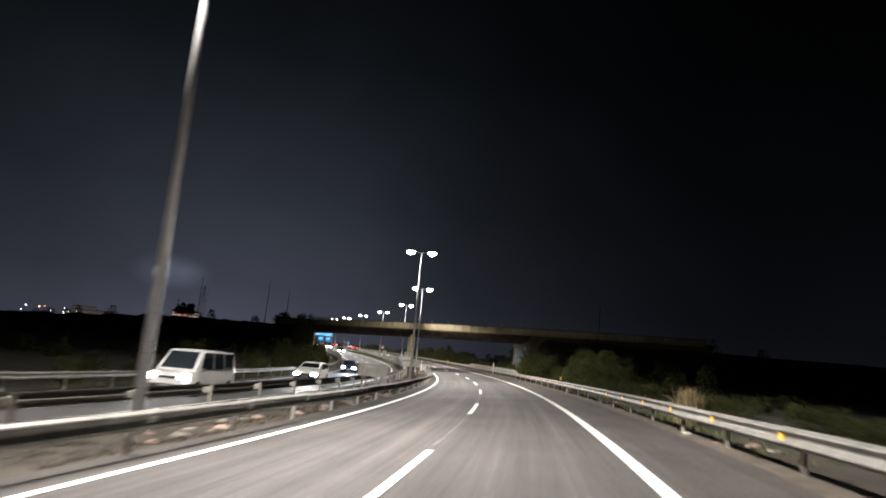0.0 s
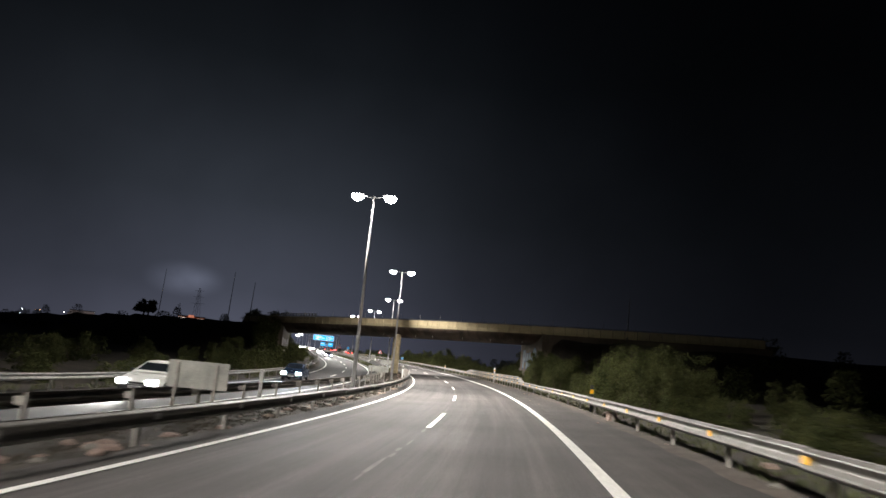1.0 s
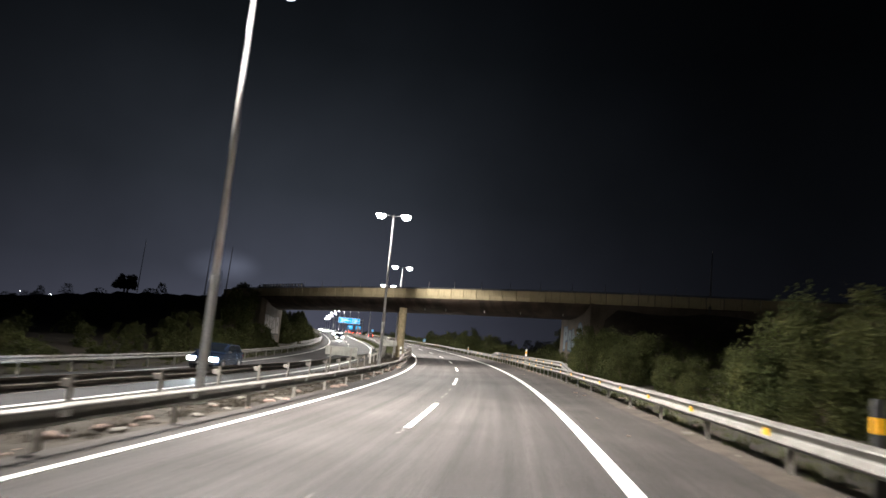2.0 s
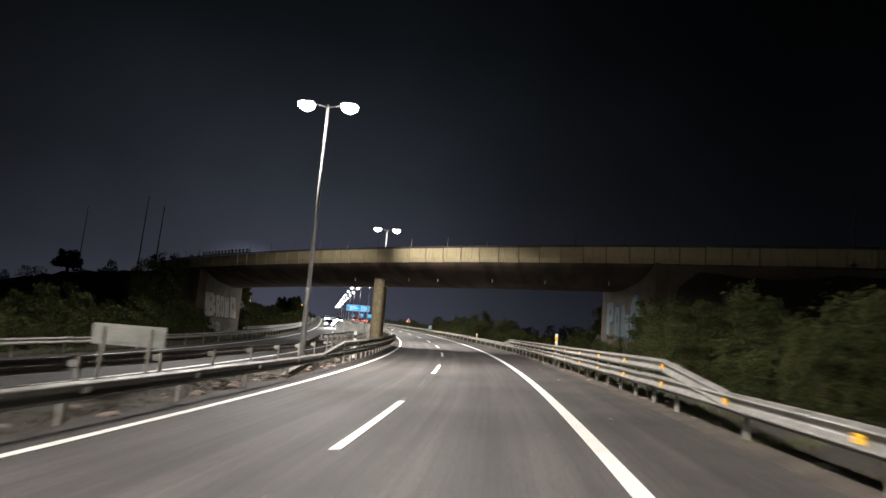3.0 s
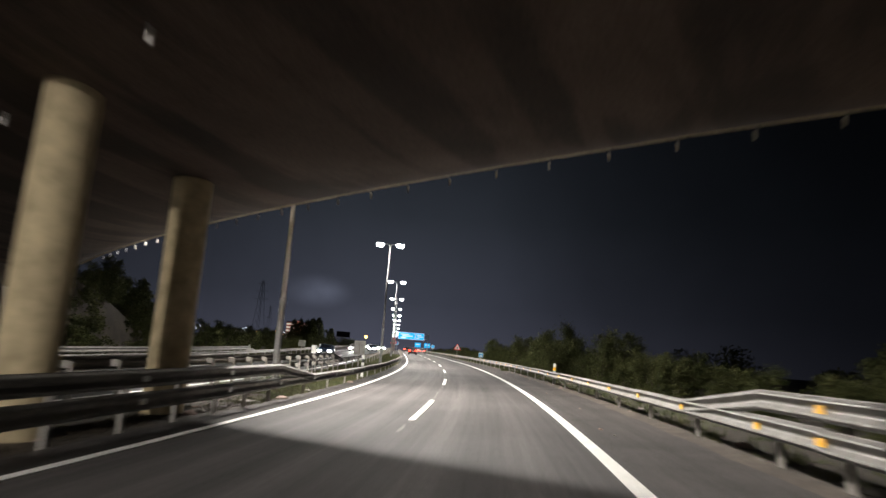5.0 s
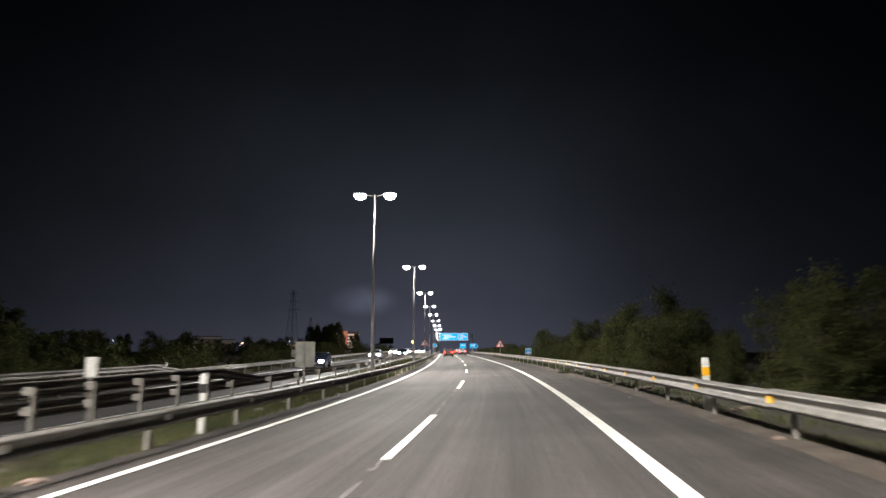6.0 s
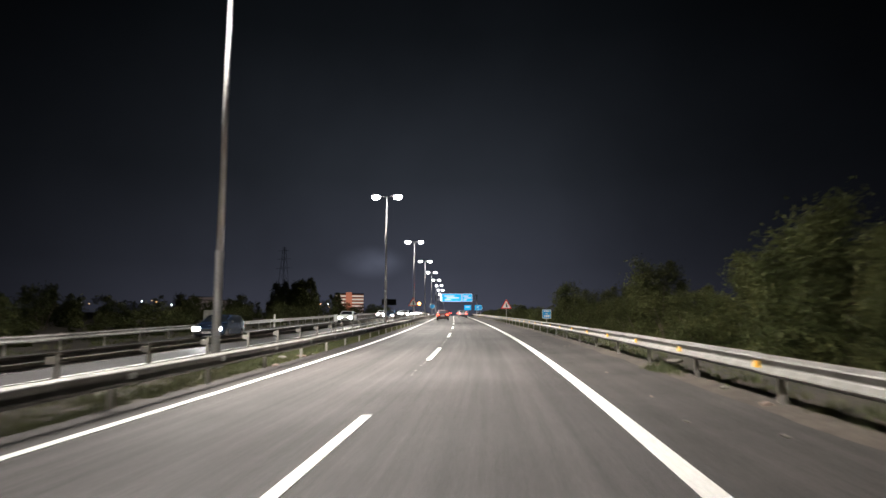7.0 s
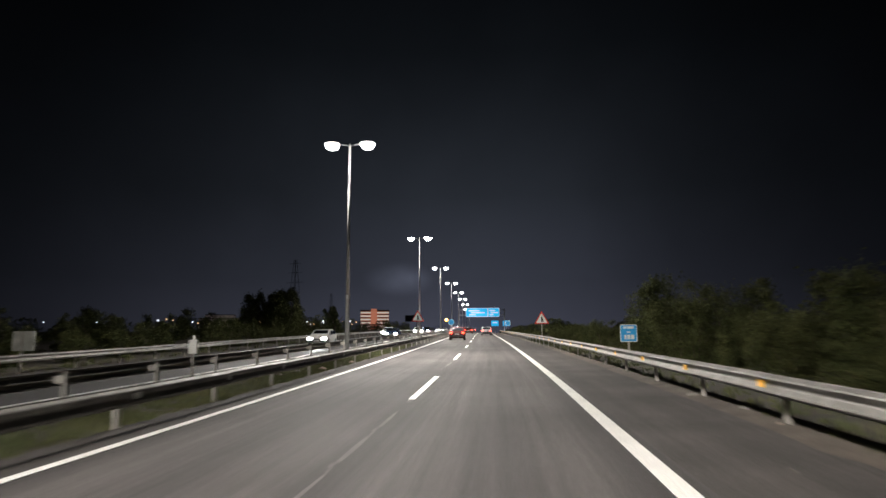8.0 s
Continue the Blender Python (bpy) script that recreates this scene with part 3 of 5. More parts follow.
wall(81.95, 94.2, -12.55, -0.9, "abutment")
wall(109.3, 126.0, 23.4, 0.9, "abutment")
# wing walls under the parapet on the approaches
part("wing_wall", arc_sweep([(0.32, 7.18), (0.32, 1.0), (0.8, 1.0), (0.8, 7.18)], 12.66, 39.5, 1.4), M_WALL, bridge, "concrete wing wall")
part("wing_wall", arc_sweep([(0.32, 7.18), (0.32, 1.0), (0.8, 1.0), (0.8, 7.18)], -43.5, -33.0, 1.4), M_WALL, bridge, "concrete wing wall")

fence = thing("slat_fence", "short fence of pale upright slats on the parapet of the overpass", "fence", Matrix.Translation(arc(-29.0, 0.45, 8.19)))
inv = fence.matrix_basis.inverted()
bm = bmesh.new()
box(bm, (0, 0, 0), (0.26, 0.04, 0.42), bevel=0.008)
SLAT = mesh_of(bm, "slat", M_PALE_PART)
for k in range(14):
    part("slat", SLAT, None, fence, m=inv @ arc_pose(-33.0 + k * 0.62, 0.45, 8.60))
for z in (8.46, 8.68):
    bm = arc_sweep([(0.48, z), (0.48, z + 0.05), (0.52, z + 0.05), (0.52, z)], -33.3, -24.6, 0.6)
    for v in bm.verts:
        v.co = inv @ v.co
    part("rail", bm, M_DARKMETAL, fence)
for a in (-33.2, -30.3, -27.4, -24.7):
    bm = bmesh.new()
    box(bm, (0, 0, 0.42), (0.07, 0.07, 1.5))
    part("post", bm, M_DARKMETAL, fence, m=inv @ arc_pose(a, 0.57, 7.5))

# ---- street lamps in the median ----
LAMPS = [-88, -49.5, -10.15, 37.07, 70.85, 110.47, 150.88, 190.15, 229.87, 269.25, 308.5, 347.8, 387.1, 426.4, 465.7, 505.0, 544.3]
LAMP_H = 11.75


def street_lamp():
    lamp = thing("street_lamp", "tall galvanised twin-arm street lamp in the median, lit", "street lamp", group="street lamps along the median")
    bm = bmesh.new()
    tube(bm, (0, 0, -0.3), (0, 0, 3.2), 0.125, 0.11, 14, False)
    tube(bm, (0, 0, 3.2), (0, 0, LAMP_H), 0.10, 0.055, 14)
    part("pole", bm, M_POLE, lamp, smooth=True)
    bm = bmesh.new()
    tube(bm, (0, 0, 3.1), (0, 0, 3.3), 0.128, 0.118, 14)
    part("collar", bm, M_POLE, lamp)
    bm = bmesh.new()
    box(bm, (0, 0, 0.0), (0.36, 0.36, 0.05))
    box(bm, (0, 0, 0.12), (0.20, 0.20, 0.24), taper=0.7)
    part("base_plate", bm, M_POLE, lamp)
    for sgn in (-1, 1):
        bm = bmesh.new()
        tube(bm, (0, 0, LAMP_H - 0.12), (sgn * 0.62, 0, LAMP_H - 0.02), 0.032, 0.03, 8)
        part("arm", bm, M_POLE, lamp)
        bm = bmesh.new()
        box(bm, (sgn * 0.98, 0, LAMP_H + 0.02), (0.82, 0.36, 0.10), bevel=0.03)
        box(bm, (sgn * 0.80, 0, LAMP_H + 0.09), (0.34, 0.22, 0.06), bevel=0.02)
        head = part("lamp_head", bm, M_HOUSING, lamp, "flat LED lamp head")
        # bowl drawn much larger than a real lens, standing in for lamp glare
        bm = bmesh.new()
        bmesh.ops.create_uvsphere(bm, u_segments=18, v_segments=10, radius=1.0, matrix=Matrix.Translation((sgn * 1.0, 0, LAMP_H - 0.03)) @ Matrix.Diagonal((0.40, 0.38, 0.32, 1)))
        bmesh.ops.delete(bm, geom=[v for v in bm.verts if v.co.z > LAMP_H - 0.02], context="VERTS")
        part("lens", bm, M_LED, head, "glowing white lens bowl, enlarged to stand in for glare", smooth=True)
    return lamp


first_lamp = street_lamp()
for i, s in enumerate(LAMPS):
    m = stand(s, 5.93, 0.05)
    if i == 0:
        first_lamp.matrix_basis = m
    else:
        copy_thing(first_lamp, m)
    if s < 350:
        for sgn in (-1, 1):
            ld = bpy.data.lights.new("street_light", "SPOT")
            ld.spot_size, ld.spot_blend, ld.shadow_soft_size = radians(90), 1.0, 0.35
            ld.energy, ld.color = LAMP_WATTS * (1.7 if sgn > 0 else 0.88), LAMP_COLOUR
            lo = new("street_light", ld)
            lo.matrix_basis = m @ Matrix.Translation((sgn * 1.02, 0, LAMP_H - 0.40)) @ Matrix.Rotation(radians(-33 if sgn > 0 else 24), 4, "Y") @ Matrix.Diagonal((0.85 if sgn > 0 else 1.4, 16.0, 1.0, 1.0))

# ---- writing sprayed on the abutments ----
M_SPRAY_PALE = material("pale_spray_paint", (0.43, 0.39, 0.355), 0.85, 0, (0.33, 0.295, 0.27), 0.8, 25)
M_SPRAY_DARK = material("dark_spray_paint", (0.035, 0.032, 0.035), 0.8, 0, (0.05, 0.045, 0.045), 1.0, 25)
M_SPRAY_BLUE = material("blue_spray_paint", (0.16, 0.22, 0.26), 0.8, 0, (0.12, 0.18, 0.22), 0.7, 25)
M_SPRAY_NAVY = material("navy_spray_paint", (0.02, 0.045, 0.10), 0.8, 0, (0.03, 0.06, 0.11), 0.8, 25)
M_SPRAY_BROWN = material("brown_spray_paint", (0.10, 0.085, 0.075), 0.85, 0, (0.07, 0.06, 0.055), 1.5, 25)
M_SPRAY_GREEN_DARK = material("dull_green_spray_paint", (0.05, 0.085, 0.05), 0.85, 0, (0.035, 0.06, 0.035), 1.5, 25)
M_SPRAY_GREEN = material("green_spray_paint", (0.22, 0.34, 0.27), 0.85, 0, (0.38, 0.36, 0.33), 1.5, 25)


# fat sprayed letters in a unit box: the body, and the small holes in it
LETTERS = {
    "B": ([(0, 0), (0.78, 0.01), (1, 0.16), (1, 0.40), (0.82, 0.52), (0.96, 0.64), (0.95, 0.86), (0.74, 1), (0, 1)], [(0.44, 0.20, 0.60, 0.36), (0.44, 0.64, 0.58, 0.80)]),
    "R": ([(0, 0), (0.34, 0), (0.42, 0.28), (0.58, 0), (1, 0), (0.82, 0.42), (1, 0.60), (0.98, 0.86), (0.80, 1), (0, 1)], [(0.40, 0.60, 0.62, 0.78)]),
    "O": ([(0.14, 0), (0.86, 0), (1, 0.14), (1, 0.88), (0.85, 1), (0.15, 1), (0, 0.86), (0, 0.12)], [(0.38, 0.26, 0.60, 0.78)]),
    "M": ([(0, 0), (0.33, 0), (0.36, 0.34), (0.5, 0.14), (0.64, 0.34), (0.68, 0), (1, 0), (0.95, 1), (0.70, 1), (0.5, 0.70), (0.30, 1), (0.04, 0.98)], []),
    "A": ([(0, 0.04), (0.30, 0), (0.37, 0.20), (0.63, 0.20), (0.70, 0), (1, -0.05), (0.90, 0.98), (0.12, 1)], [(0.40, 0.42, 0.60, 0.70)]),
    "P": ([(0, 0), (0.46, 0), (0.50, 0.36), (1, 0.42), (1, 0.86), (0.80, 1), (0, 0.97)], [(0.40, 0.58, 0.66, 0.76)]),
    "L": ([(0, 0.02), (1, -0.03), (1, 0.68), (0.40, 0.64), (0.36, 1), (0, 0.96)], []),
    "round": ([(0.5 + 0.5 * math.cos(i * math.pi / 9), 0.5 + 0.5 * math.sin(i * math.pi / 9)) for i in range(18)], [(0.40, 0.30, 0.60, 0.60)]),
}


def graffiti(label, letters, d, fill, edge):
    """Letters on a wall along the road: shape, its two ends along the road, its foot and its top."""
    side = 1 if d < 0 else -1
    ob = thing("graffiti", label, "graffiti", Matrix.Translation(at(letters[0][1], d)))
    inv = ob.matrix_basis.inverted()
    for char, s0, s1, h0, h1, lean in letters:
        body, holes = LETTERS[char]
        rim = 0.13
        wide = [(x + math.copysign(rim / abs(s1 - s0), x - 0.5), y + math.copysign(rim / (h1 - h0), y - 0.5) - 0.03) for x, y in body]
        shapes = [("outline", wide, 0.006, edge), ("letter", body, 0.012, fill)]
        shapes += [("counter", [(a, b), (c, b + 0.02), (c - 0.02, e), (a + 0.03, e - 0.02)], 0.018, edge) for a, b, c, e in holes]
        for name, pts, lift, mat in shapes:
            bm = bmesh.new()
            bm.faces.new([bm.verts.new(inv @ at(s0 + (s1 - s0) * x + lean * (1 - y), d + side * lift, h0 + (h1 - h0) * y)) for x, y in pts])
            bmesh.ops.triangulate(bm, faces=bm.faces)
            part(name, bm, mat, ob)
    return ob


graffiti("large pale block letters with dark edges sprayed on the abutment",
         [("B", 109.2, 113.1, 1.85, 4.25, 0.9), ("R", 113.35, 115.15, 1.74, 4.08, 0.9), ("O", 115.3, 116.95, 1.72, 4.0, 0.95), ("M", 117.15, 119.3, 1.65, 3.95, 1.0), ("A", 119.6, 122.9, 1.6, 4.05, 1.1)], 23.4, M_SPRAY_PALE, M_SPRAY_DARK)
graffiti("large grey-blue letters with navy edges sprayed on the abutment",
         [("P", 92.8, 91.0, 1.83, 4.3, 0.0), ("A", 90.75, 89.3, 1.8, 3.85, 0.0), ("L", 89.0, 87.15, 1.68, 4.0, 0.0), ("round", 87.0, 84.7, 1.62, 4.55, 0.0)], -12.55, M_SPRAY_BLUE, M_SPRAY_NAVY)


def scrawl(label, d, s0, s1, h0, h1, mat, seed, n, w):
    """A tangle of sprayed strokes, each a part of its own."""
    r = random.Random(seed)
    side = 1 if d < 0 else -1
    ob = thing("graffiti", label, "graffiti", Matrix.Translation(at(s0, d, h0)))
    inv = ob.matrix_basis.inverted()
    for _ in range(n):
        bm = bmesh.new()
        s, h = r.uniform(s0, s1), r.uniform(h0, h1)
        a = r.uniform(0, 6.28)
        prev = None
        lift = r.uniform(0.004, 0.009)
        for k in range(9):
            row = [bm.verts.new(inv @ at(s + math.sin(a) * w, d + side * lift, h - math.cos(a) * w)), bm.verts.new(inv @ at(s - math.sin(a) * w, d + side * lift, h + math.cos(a) * w))]
            if prev:
                bm.faces.new((prev[0], prev[1], row[1], row[0]))
            prev = row
            a += r.uniform(-0.7, 0.7)
            s, h = s + math.cos(a) * 0.17, h + math.sin(a) * 0.17
            h = min(max(h, h0), h1)
        part("stroke", bm, mat, ob)
    return ob


scrawl("tangle of pale green sprayed strokes low on the abutment", 23.4, 110.8, 116.4, 0.25, 1.15, M_SPRAY_GREEN, 3, 22, 0.05)
for k, (s0, s1) in enumerate(((117.6, 118.8), (119.2, 120.2), (120.7, 122.2), (122.5, 124.2))):
    scrawl("broad brown sprayed block under the pale letters", 23.4, s0 + 0.3, s1 - 0.3, 0.35, 1.25, M_SPRAY_BROWN, 40 + k, 7, 0.16)
scrawl("dull green sprayed patch beside the blue letters", -12.55, 83.85, 84.2, 1.7, 2.6, M_SPRAY_GREEN_DARK, 5, 12, 0.14)

# ---- plants ----
M_LEAF = material("leaves", (0.098, 0.102, 0.040), 0.8, 0, (0.030, 0.038, 0.014), 1.7, 12, island=0.4)
M_LEAF_DARK = material("dark_leaves", (0.098, 0.104, 0.040), 0.8, 0, (0.032, 0.042, 0.016), 1.5, 12, island=0.45)
for m in (M_LEAF, M_LEAF_DARK):
    n, l = m.node_tree.nodes, m.node_tree.links
    b = n["Principled BSDF"]
    b.inputs["Specular IOR Level"].default_value = 0.12
    # thin leaves let part of the light through
    thin, both = n.new("ShaderNodeBsdfTranslucent"), n.new("ShaderNodeMixShader")
    l.new(b.inputs["Base Color"].links[0].from_socket, thin.inputs["Color"])
    both.inputs[0].default_value = 0.35
    l.new(b.outputs[0], both.inputs[1])
    l.new(thin.outputs[0], both.inputs[2])
    l.new(both.outputs[0], n["Material Output"].inputs["Surface"])
M_BARK = material("bark", (0.11, 0.085, 0.06), 0.95, 0, (0.07, 0.055, 0.04), 5, 40, 0.5)
M_GRASS = material("dry_grass", (0.105, 0.105, 0.040), 0.8, 0, (0.060, 0.078, 0.026), 0.5, 12, island=0.4)


def leaf(verts, faces, p, size, rng):
    u = Vector((rng.gauss(0, 1), rng.gauss(0, 1), rng.gauss(0, 1))).normalized()
    v = u.cross(Vector((rng.gauss(0, 1), rng.gauss(0, 1), rng.gauss(0, 1)))).normalized()
    a, b = u * size, v * size * 0.38
    i = len(verts)
    verts += [p - a + b, p + a, p - a * 0.7 - b]
    faces.append((i, i + 1, i + 2))


def crown_mesh(seed, clumps, per, leaf_size, shape, mat, low=0.05):
    """Clumps of leaves in an uneven heap about 1 high and 2 wide (shape scales it)."""
    rng = random.Random(seed)
    verts, faces = [], []
    lobes = [(rng.uniform(0, 6.28), rng.uniform(0.25, 0.75), rng.uniform(0.45, 1.0)) for _ in range(6)]
    for _ in range(clumps):
        ang, rad, top = lobes[rng.randrange(6)]
        c = Vector((rad * math.cos(ang), rad * math.sin(ang), 0))
        z = rng.uniform(low, top)
        w = 0.42 * (1 - 0.55 * z)
        q, e = rng.uniform(0, 6.28), math.sqrt(rng.random())
        c += Vector((math.cos(q) * w * e, math.sin(q) * w * e, z))
        c.x, c.y, c.z = c.x * shape[0], c.y * shape[0], c.z * shape[1]
        r = rng.uniform(0.07, 0.19)
        for _ in range(per):
            o = Vector((rng.gauss(0, r), rng.gauss(0, r), rng.gauss(0, r * 0.8)))
            p = c + o
            p.z = max(p.z, 0.02)
            leaf(verts, faces, p, leaf_size * rng.uniform(0.6, 1.3), rng)
    me = bpy.data.meshes.new("crown")
    me.from_pydata(verts, [], faces)
    me.materials.append(mat)
    return me


def stems_mesh(seed, spread, height, n, r):
    rng = random.Random(seed)
    bm = bmesh.new()
    for _ in range(n):
        a = rng.uniform(0, 6.28)
        p = Vector((0.12 * math.cos(a), 0.12 * math.sin(a), -0.25))
        k = Vector((math.cos(a) * spread * 0.5, math.sin(a) * spread * 0.5, height * 0.45))
        t = Vector((math.cos(a) * spread, math.sin(a) * spread, height * rng.uniform(0.75, 1)))
        tube(bm, p, k, r, r * 0.65, 6)
        tube(bm, k, t, r * 0.65, r * 0.25, 6)
    return mesh_of(bm, "woody_base", M_BARK)


def bush(seed, height, mat, fine=True):
    ob = thing("bush", "dense wild bush with small green leaves on the verge", "bush", group="bushes along the road")
    part("woody_base", stems_mesh(seed, 0.6, height * 0.65, 5, 0.026), None, ob)
    part("crown", crown_mesh(seed, 85, 150, 0.047, (1.35, height), mat) if fine else crown_mesh(seed, 62, 66, 0.080, (1.35, height), mat), None, ob)
    return ob


def ground_at(s, d):
    p = at(s, d)
    p.z += ground_height(s, d, p)
    return p


PLANTS = [bush(11, 2.2, M_LEAF), bush(12, 2.6, M_LEAF), bush(13, 1.9, M_LEAF_DARK), bush(14, 2.4, M_LEAF), bush(15, 2.8, M_LEAF_DARK)]
PLANTS += [bush(21, 2.2, M_LEAF_DARK, False), bush(22, 2.6, M_LEAF, False), bush(23, 1.9, M_LEAF_DARK, False), bush(24, 2.4, M_LEAF, False), bush(25, 2.8, M_LEAF_DARK, False)]
used = [False] * len(PLANTS)


def plant(s, d, height, rng):
    k = rng.randrange(5) + (0 if -11.2 < d < 0 else 5)
    base = (2.2, 2.6, 1.9, 2.4, 2.8)[k % 5]
    z = height / base
    p = ground_at(s, d)
    m = Matrix.Translation(p - Vector((0, 0, 0.05))) @ Matrix.Rotation(rng.uniform(0, 6.28), 4, "Z")
    if used[k]:
        ob = copy_thing(PLANTS[k], m)
    else:
        used[k] = True
        ob = PLANTS[k]
        ob.matrix_basis = m
    w = min(max(z, 0.75), 1.5) * rng.uniform(0.9, 1.15)
    ob.scale = (w, w, z)


def right_height(s):
    return float(np.interp(s, [-30, 10, 24, 27, 31, 39, 42, 52, 60, 68, 75, 79, 100, 112, 120, 126, 130, 133, 137, 144, 148, 154, 158, 160, 164, 169, 172, 180, 185, 193, 200, 230],
                           [1.2, 1.2, 1.2, 2.0, 3.2, 3.5, 2.4, 2.3, 3.0, 3.2, 2.8, 1.6, 1.4, 1.9, 2.8, 3.5, 3.3, 2.4, 2.6, 3.8, 3.8, 3.0, 2.8, 3.4, 2.6, 2.3, 2.2, 3.2, 3.5, 2.3, 2.0, 1.7]))


def left_height(s):
    return float(np.interp(s, [-30, 20, 50, 70, 90, 104, 125, 145, 160, 190, 220], [1.3, 1.6, 2.2, 2.4, 2.2, 1.3, 2.2, 2.6, 2.7, 2.9, 3.0]))


rng = random.Random(5)
s = -24.0
while s < 228:
    if not 86 < s < 94.5:
        plant(s, -8.6 - rng.uniform(0, 1.7) - (0.6 if 100 < s < 118 else 0), right_height(s) * rng.choice((0.5, 0.65, 0.75, 0.85, 0.95)), rng)
    s += rng.uniform(2.1, 3.6)
s = -20.0
while s < 226:
    d = -11.6 - rng.uniform(0, 5)
    if not 78 < s < 95:
        plant(s, d, right_height(s) * rng.uniform(0.45, 0.8), rng)
    s += rng.uniform(3.0, 5.4)
s = -10.0
while s < 228:
    if not 105 < s < 125:
        plant(s, 20.4 + rng.uniform(0, 2.2), left_height(s) * rng.uniform(0.6, 1.0), rng)
    s += rng.uniform(3.2, 4.6)
s = 0.0
while s < 226:
    d = 25.5 + rng.uniform(0, 7)
    if not 96 < s < 121:
        plant(s, d, left_height(s) * rng.uniform(0.8, 1.2), rng)
    s += rng.uniform(4.0, 6.5)


# tall bushes on the verge
for ss, dd, hh in ((27.6, -9.4, 2.2), (30.6, -9.9, 3.1), (34.2, -9.5, 3.6), (37.6, -9.8, 3.5), (58, -9.8, 2.8), (62, -9.6, 3.2), (67, -9.9, 3.3), (126.6, -9.4, 3.6), (130, -9.6, 3.3),
                   (144.4, -9.3, 4.5), (148.6, -9.5, 3.9), (163.2, -9.2, 4.0), (171.5, -10.2, 2.8), (179.6, -9.4, 3.3), (185.2, -9.3, 3.6), (151, -9.8, 3.2), (141, -9.9, 3.1)):
    plant(ss, dd - 0.8, hh, rng)
# scrub on the right banks of the overpass
for ss, dd, hh in ((80.8, -13.1, 2.2), (79.8, -12.4, 4.3), (78.0, -12.4, 4.0), (76.0, -12.3, 3.6), (74.0, -12.2, 3.3), (72.2, -12.1, 3.2), (79.0, -13.6, 1.0), (77.0, -13.4, 1.2), (78.6, -11.7, 3.2), (75.2, -11.4, 3.2), (72, -11.2, 3.5), (175.5, -11.5, 3.1), (70.5, -14.6, 2.2), (73, -16.8, 1.6), (74.0, -15.2, 1.0), (67.5, -16, 2.4), (71, -19.2, 2.4), (65, -18.5, 2.4),
                   (95.8, -12.4, 2), (97.6, -11.8, 1.8), (99.6, -12, 1.6), (94.9, -11, 1.4), (97, -13.4, 2.4), (99, -15.2, 2.8), (101, -13, 2.2),
                   (103.5, -15.5, 2.8), (98, -17.8, 3), (105.5, -13.2, 2.3), (108.5, -15, 2.5), (102, -18.5, 3), (96.2, -15.8, 2.4)):
    plant(ss, dd, hh, rng)
# bushes outside the opposite carriageway
for ss, dd, hh in ((80, 22.6, 2.9), (83.5, 23.2, 3.2), (86.5, 22, 2.7), (89.5, 23.4, 2.9), (84.5, 26.5, 3.6), (88.5, 27.5, 3.6), (76.5, 23, 2.7), (93, 22.6, 2.2), (97.5, 22.8, 2), (88, 21.4, 3.2), (90.5, 21.8, 3.6), (92.6, 21.5, 3.0), (95, 22.2, 2.6), (99.5, 22.6, 3.4), (101.5, 22.4, 3.2), (103.5, 22.7, 3.0), (105.3, 22.6, 2.2), (100.5, 24.6, 4.2), (102.8, 24.8, 4.2), (98, 25, 4.2)):
    plant(ss, dd, hh, rng)
# bushes on the left bank beyond the overpass
for ss, dd, hh in ((138.2, 24.2, 2.6), (140.5, 23.9, 2.8), (142.6, 24.6, 3), (141, 26.6, 3.2), (144.5, 25.2, 2.8), (138.5, 27, 3), (146.5, 23.8, 2.4), (143.8, 27.8, 3.2), (127.2, 23.9, 2.9), (128.8, 23.4, 2.8), (130.6, 23.8, 2.6),
                   (127.6, 25.6, 3.4), (128.4, 24.2, 3), (128.0, 25.0, 2.6), (127.5, 26.5, 3), (129.5, 24.6, 2.8), (131.5, 27.5, 3.2), (133.5, 24.9, 2.7), (136, 26.5, 3.2), (126.5, 29.5, 3),
                   (130, 31, 3.4), (134, 31, 3.4)):
    plant(ss, dd, hh, rng)


def broad_tree(name, label, p, height, width, seed, mat, leaf_size=0.16):
    ob = thing(name, label, "tree", Matrix.Translation(p))
    bm = bmesh.new()
    tube(bm, (0, 0, -0.4), (0.08, 0.05, height * 0.35), 0.20, 0.13, 9)
    r = random.Random(seed)
    for _ in range(6):
        a = r.uniform(0, 6.28)
        tube(bm, (0.08, 0.05, height * r.uniform(0.25, 0.35)), (math.cos(a) * width * 0.3, math.sin(a) * width * 0.3, height * r.uniform(0.6, 0.85)), 0.09, 0.03, 6)
    part("trunk", bm, M_BARK, ob)
    part("crown", crown_mesh(seed, 150, 60, leaf_size * 0.9, (width / 2.2, height), mat, 0.14), None, ob)
    return ob


broad_tree("tree", "round dark tree on the ramp of the overpass", Vector((-85.2, 147.5, 7.9)), 3.6, 6.0, 31, M_LEAF_DARK)
broad_tree("tree", "round dark tree on the ramp of the overpass", Vector((-82.2, 144.6, 7.9)), 3.0, 4.0, 32, M_LEAF_DARK)
for i, (ss, dd, hh, ww) in enumerate([(143, 27.5, 3.8, 5), (149, 28.5, 4.0, 6), (156, 29, 3.6, 6), (165, 31, 3.0, 5), (256, 21.6, 5.0, 4.2)]):
    broad_tree("tree", "leafy tree beyond the overpass", ground_at(ss, dd), hh, ww, 40 + i, M_LEAF_DARK)


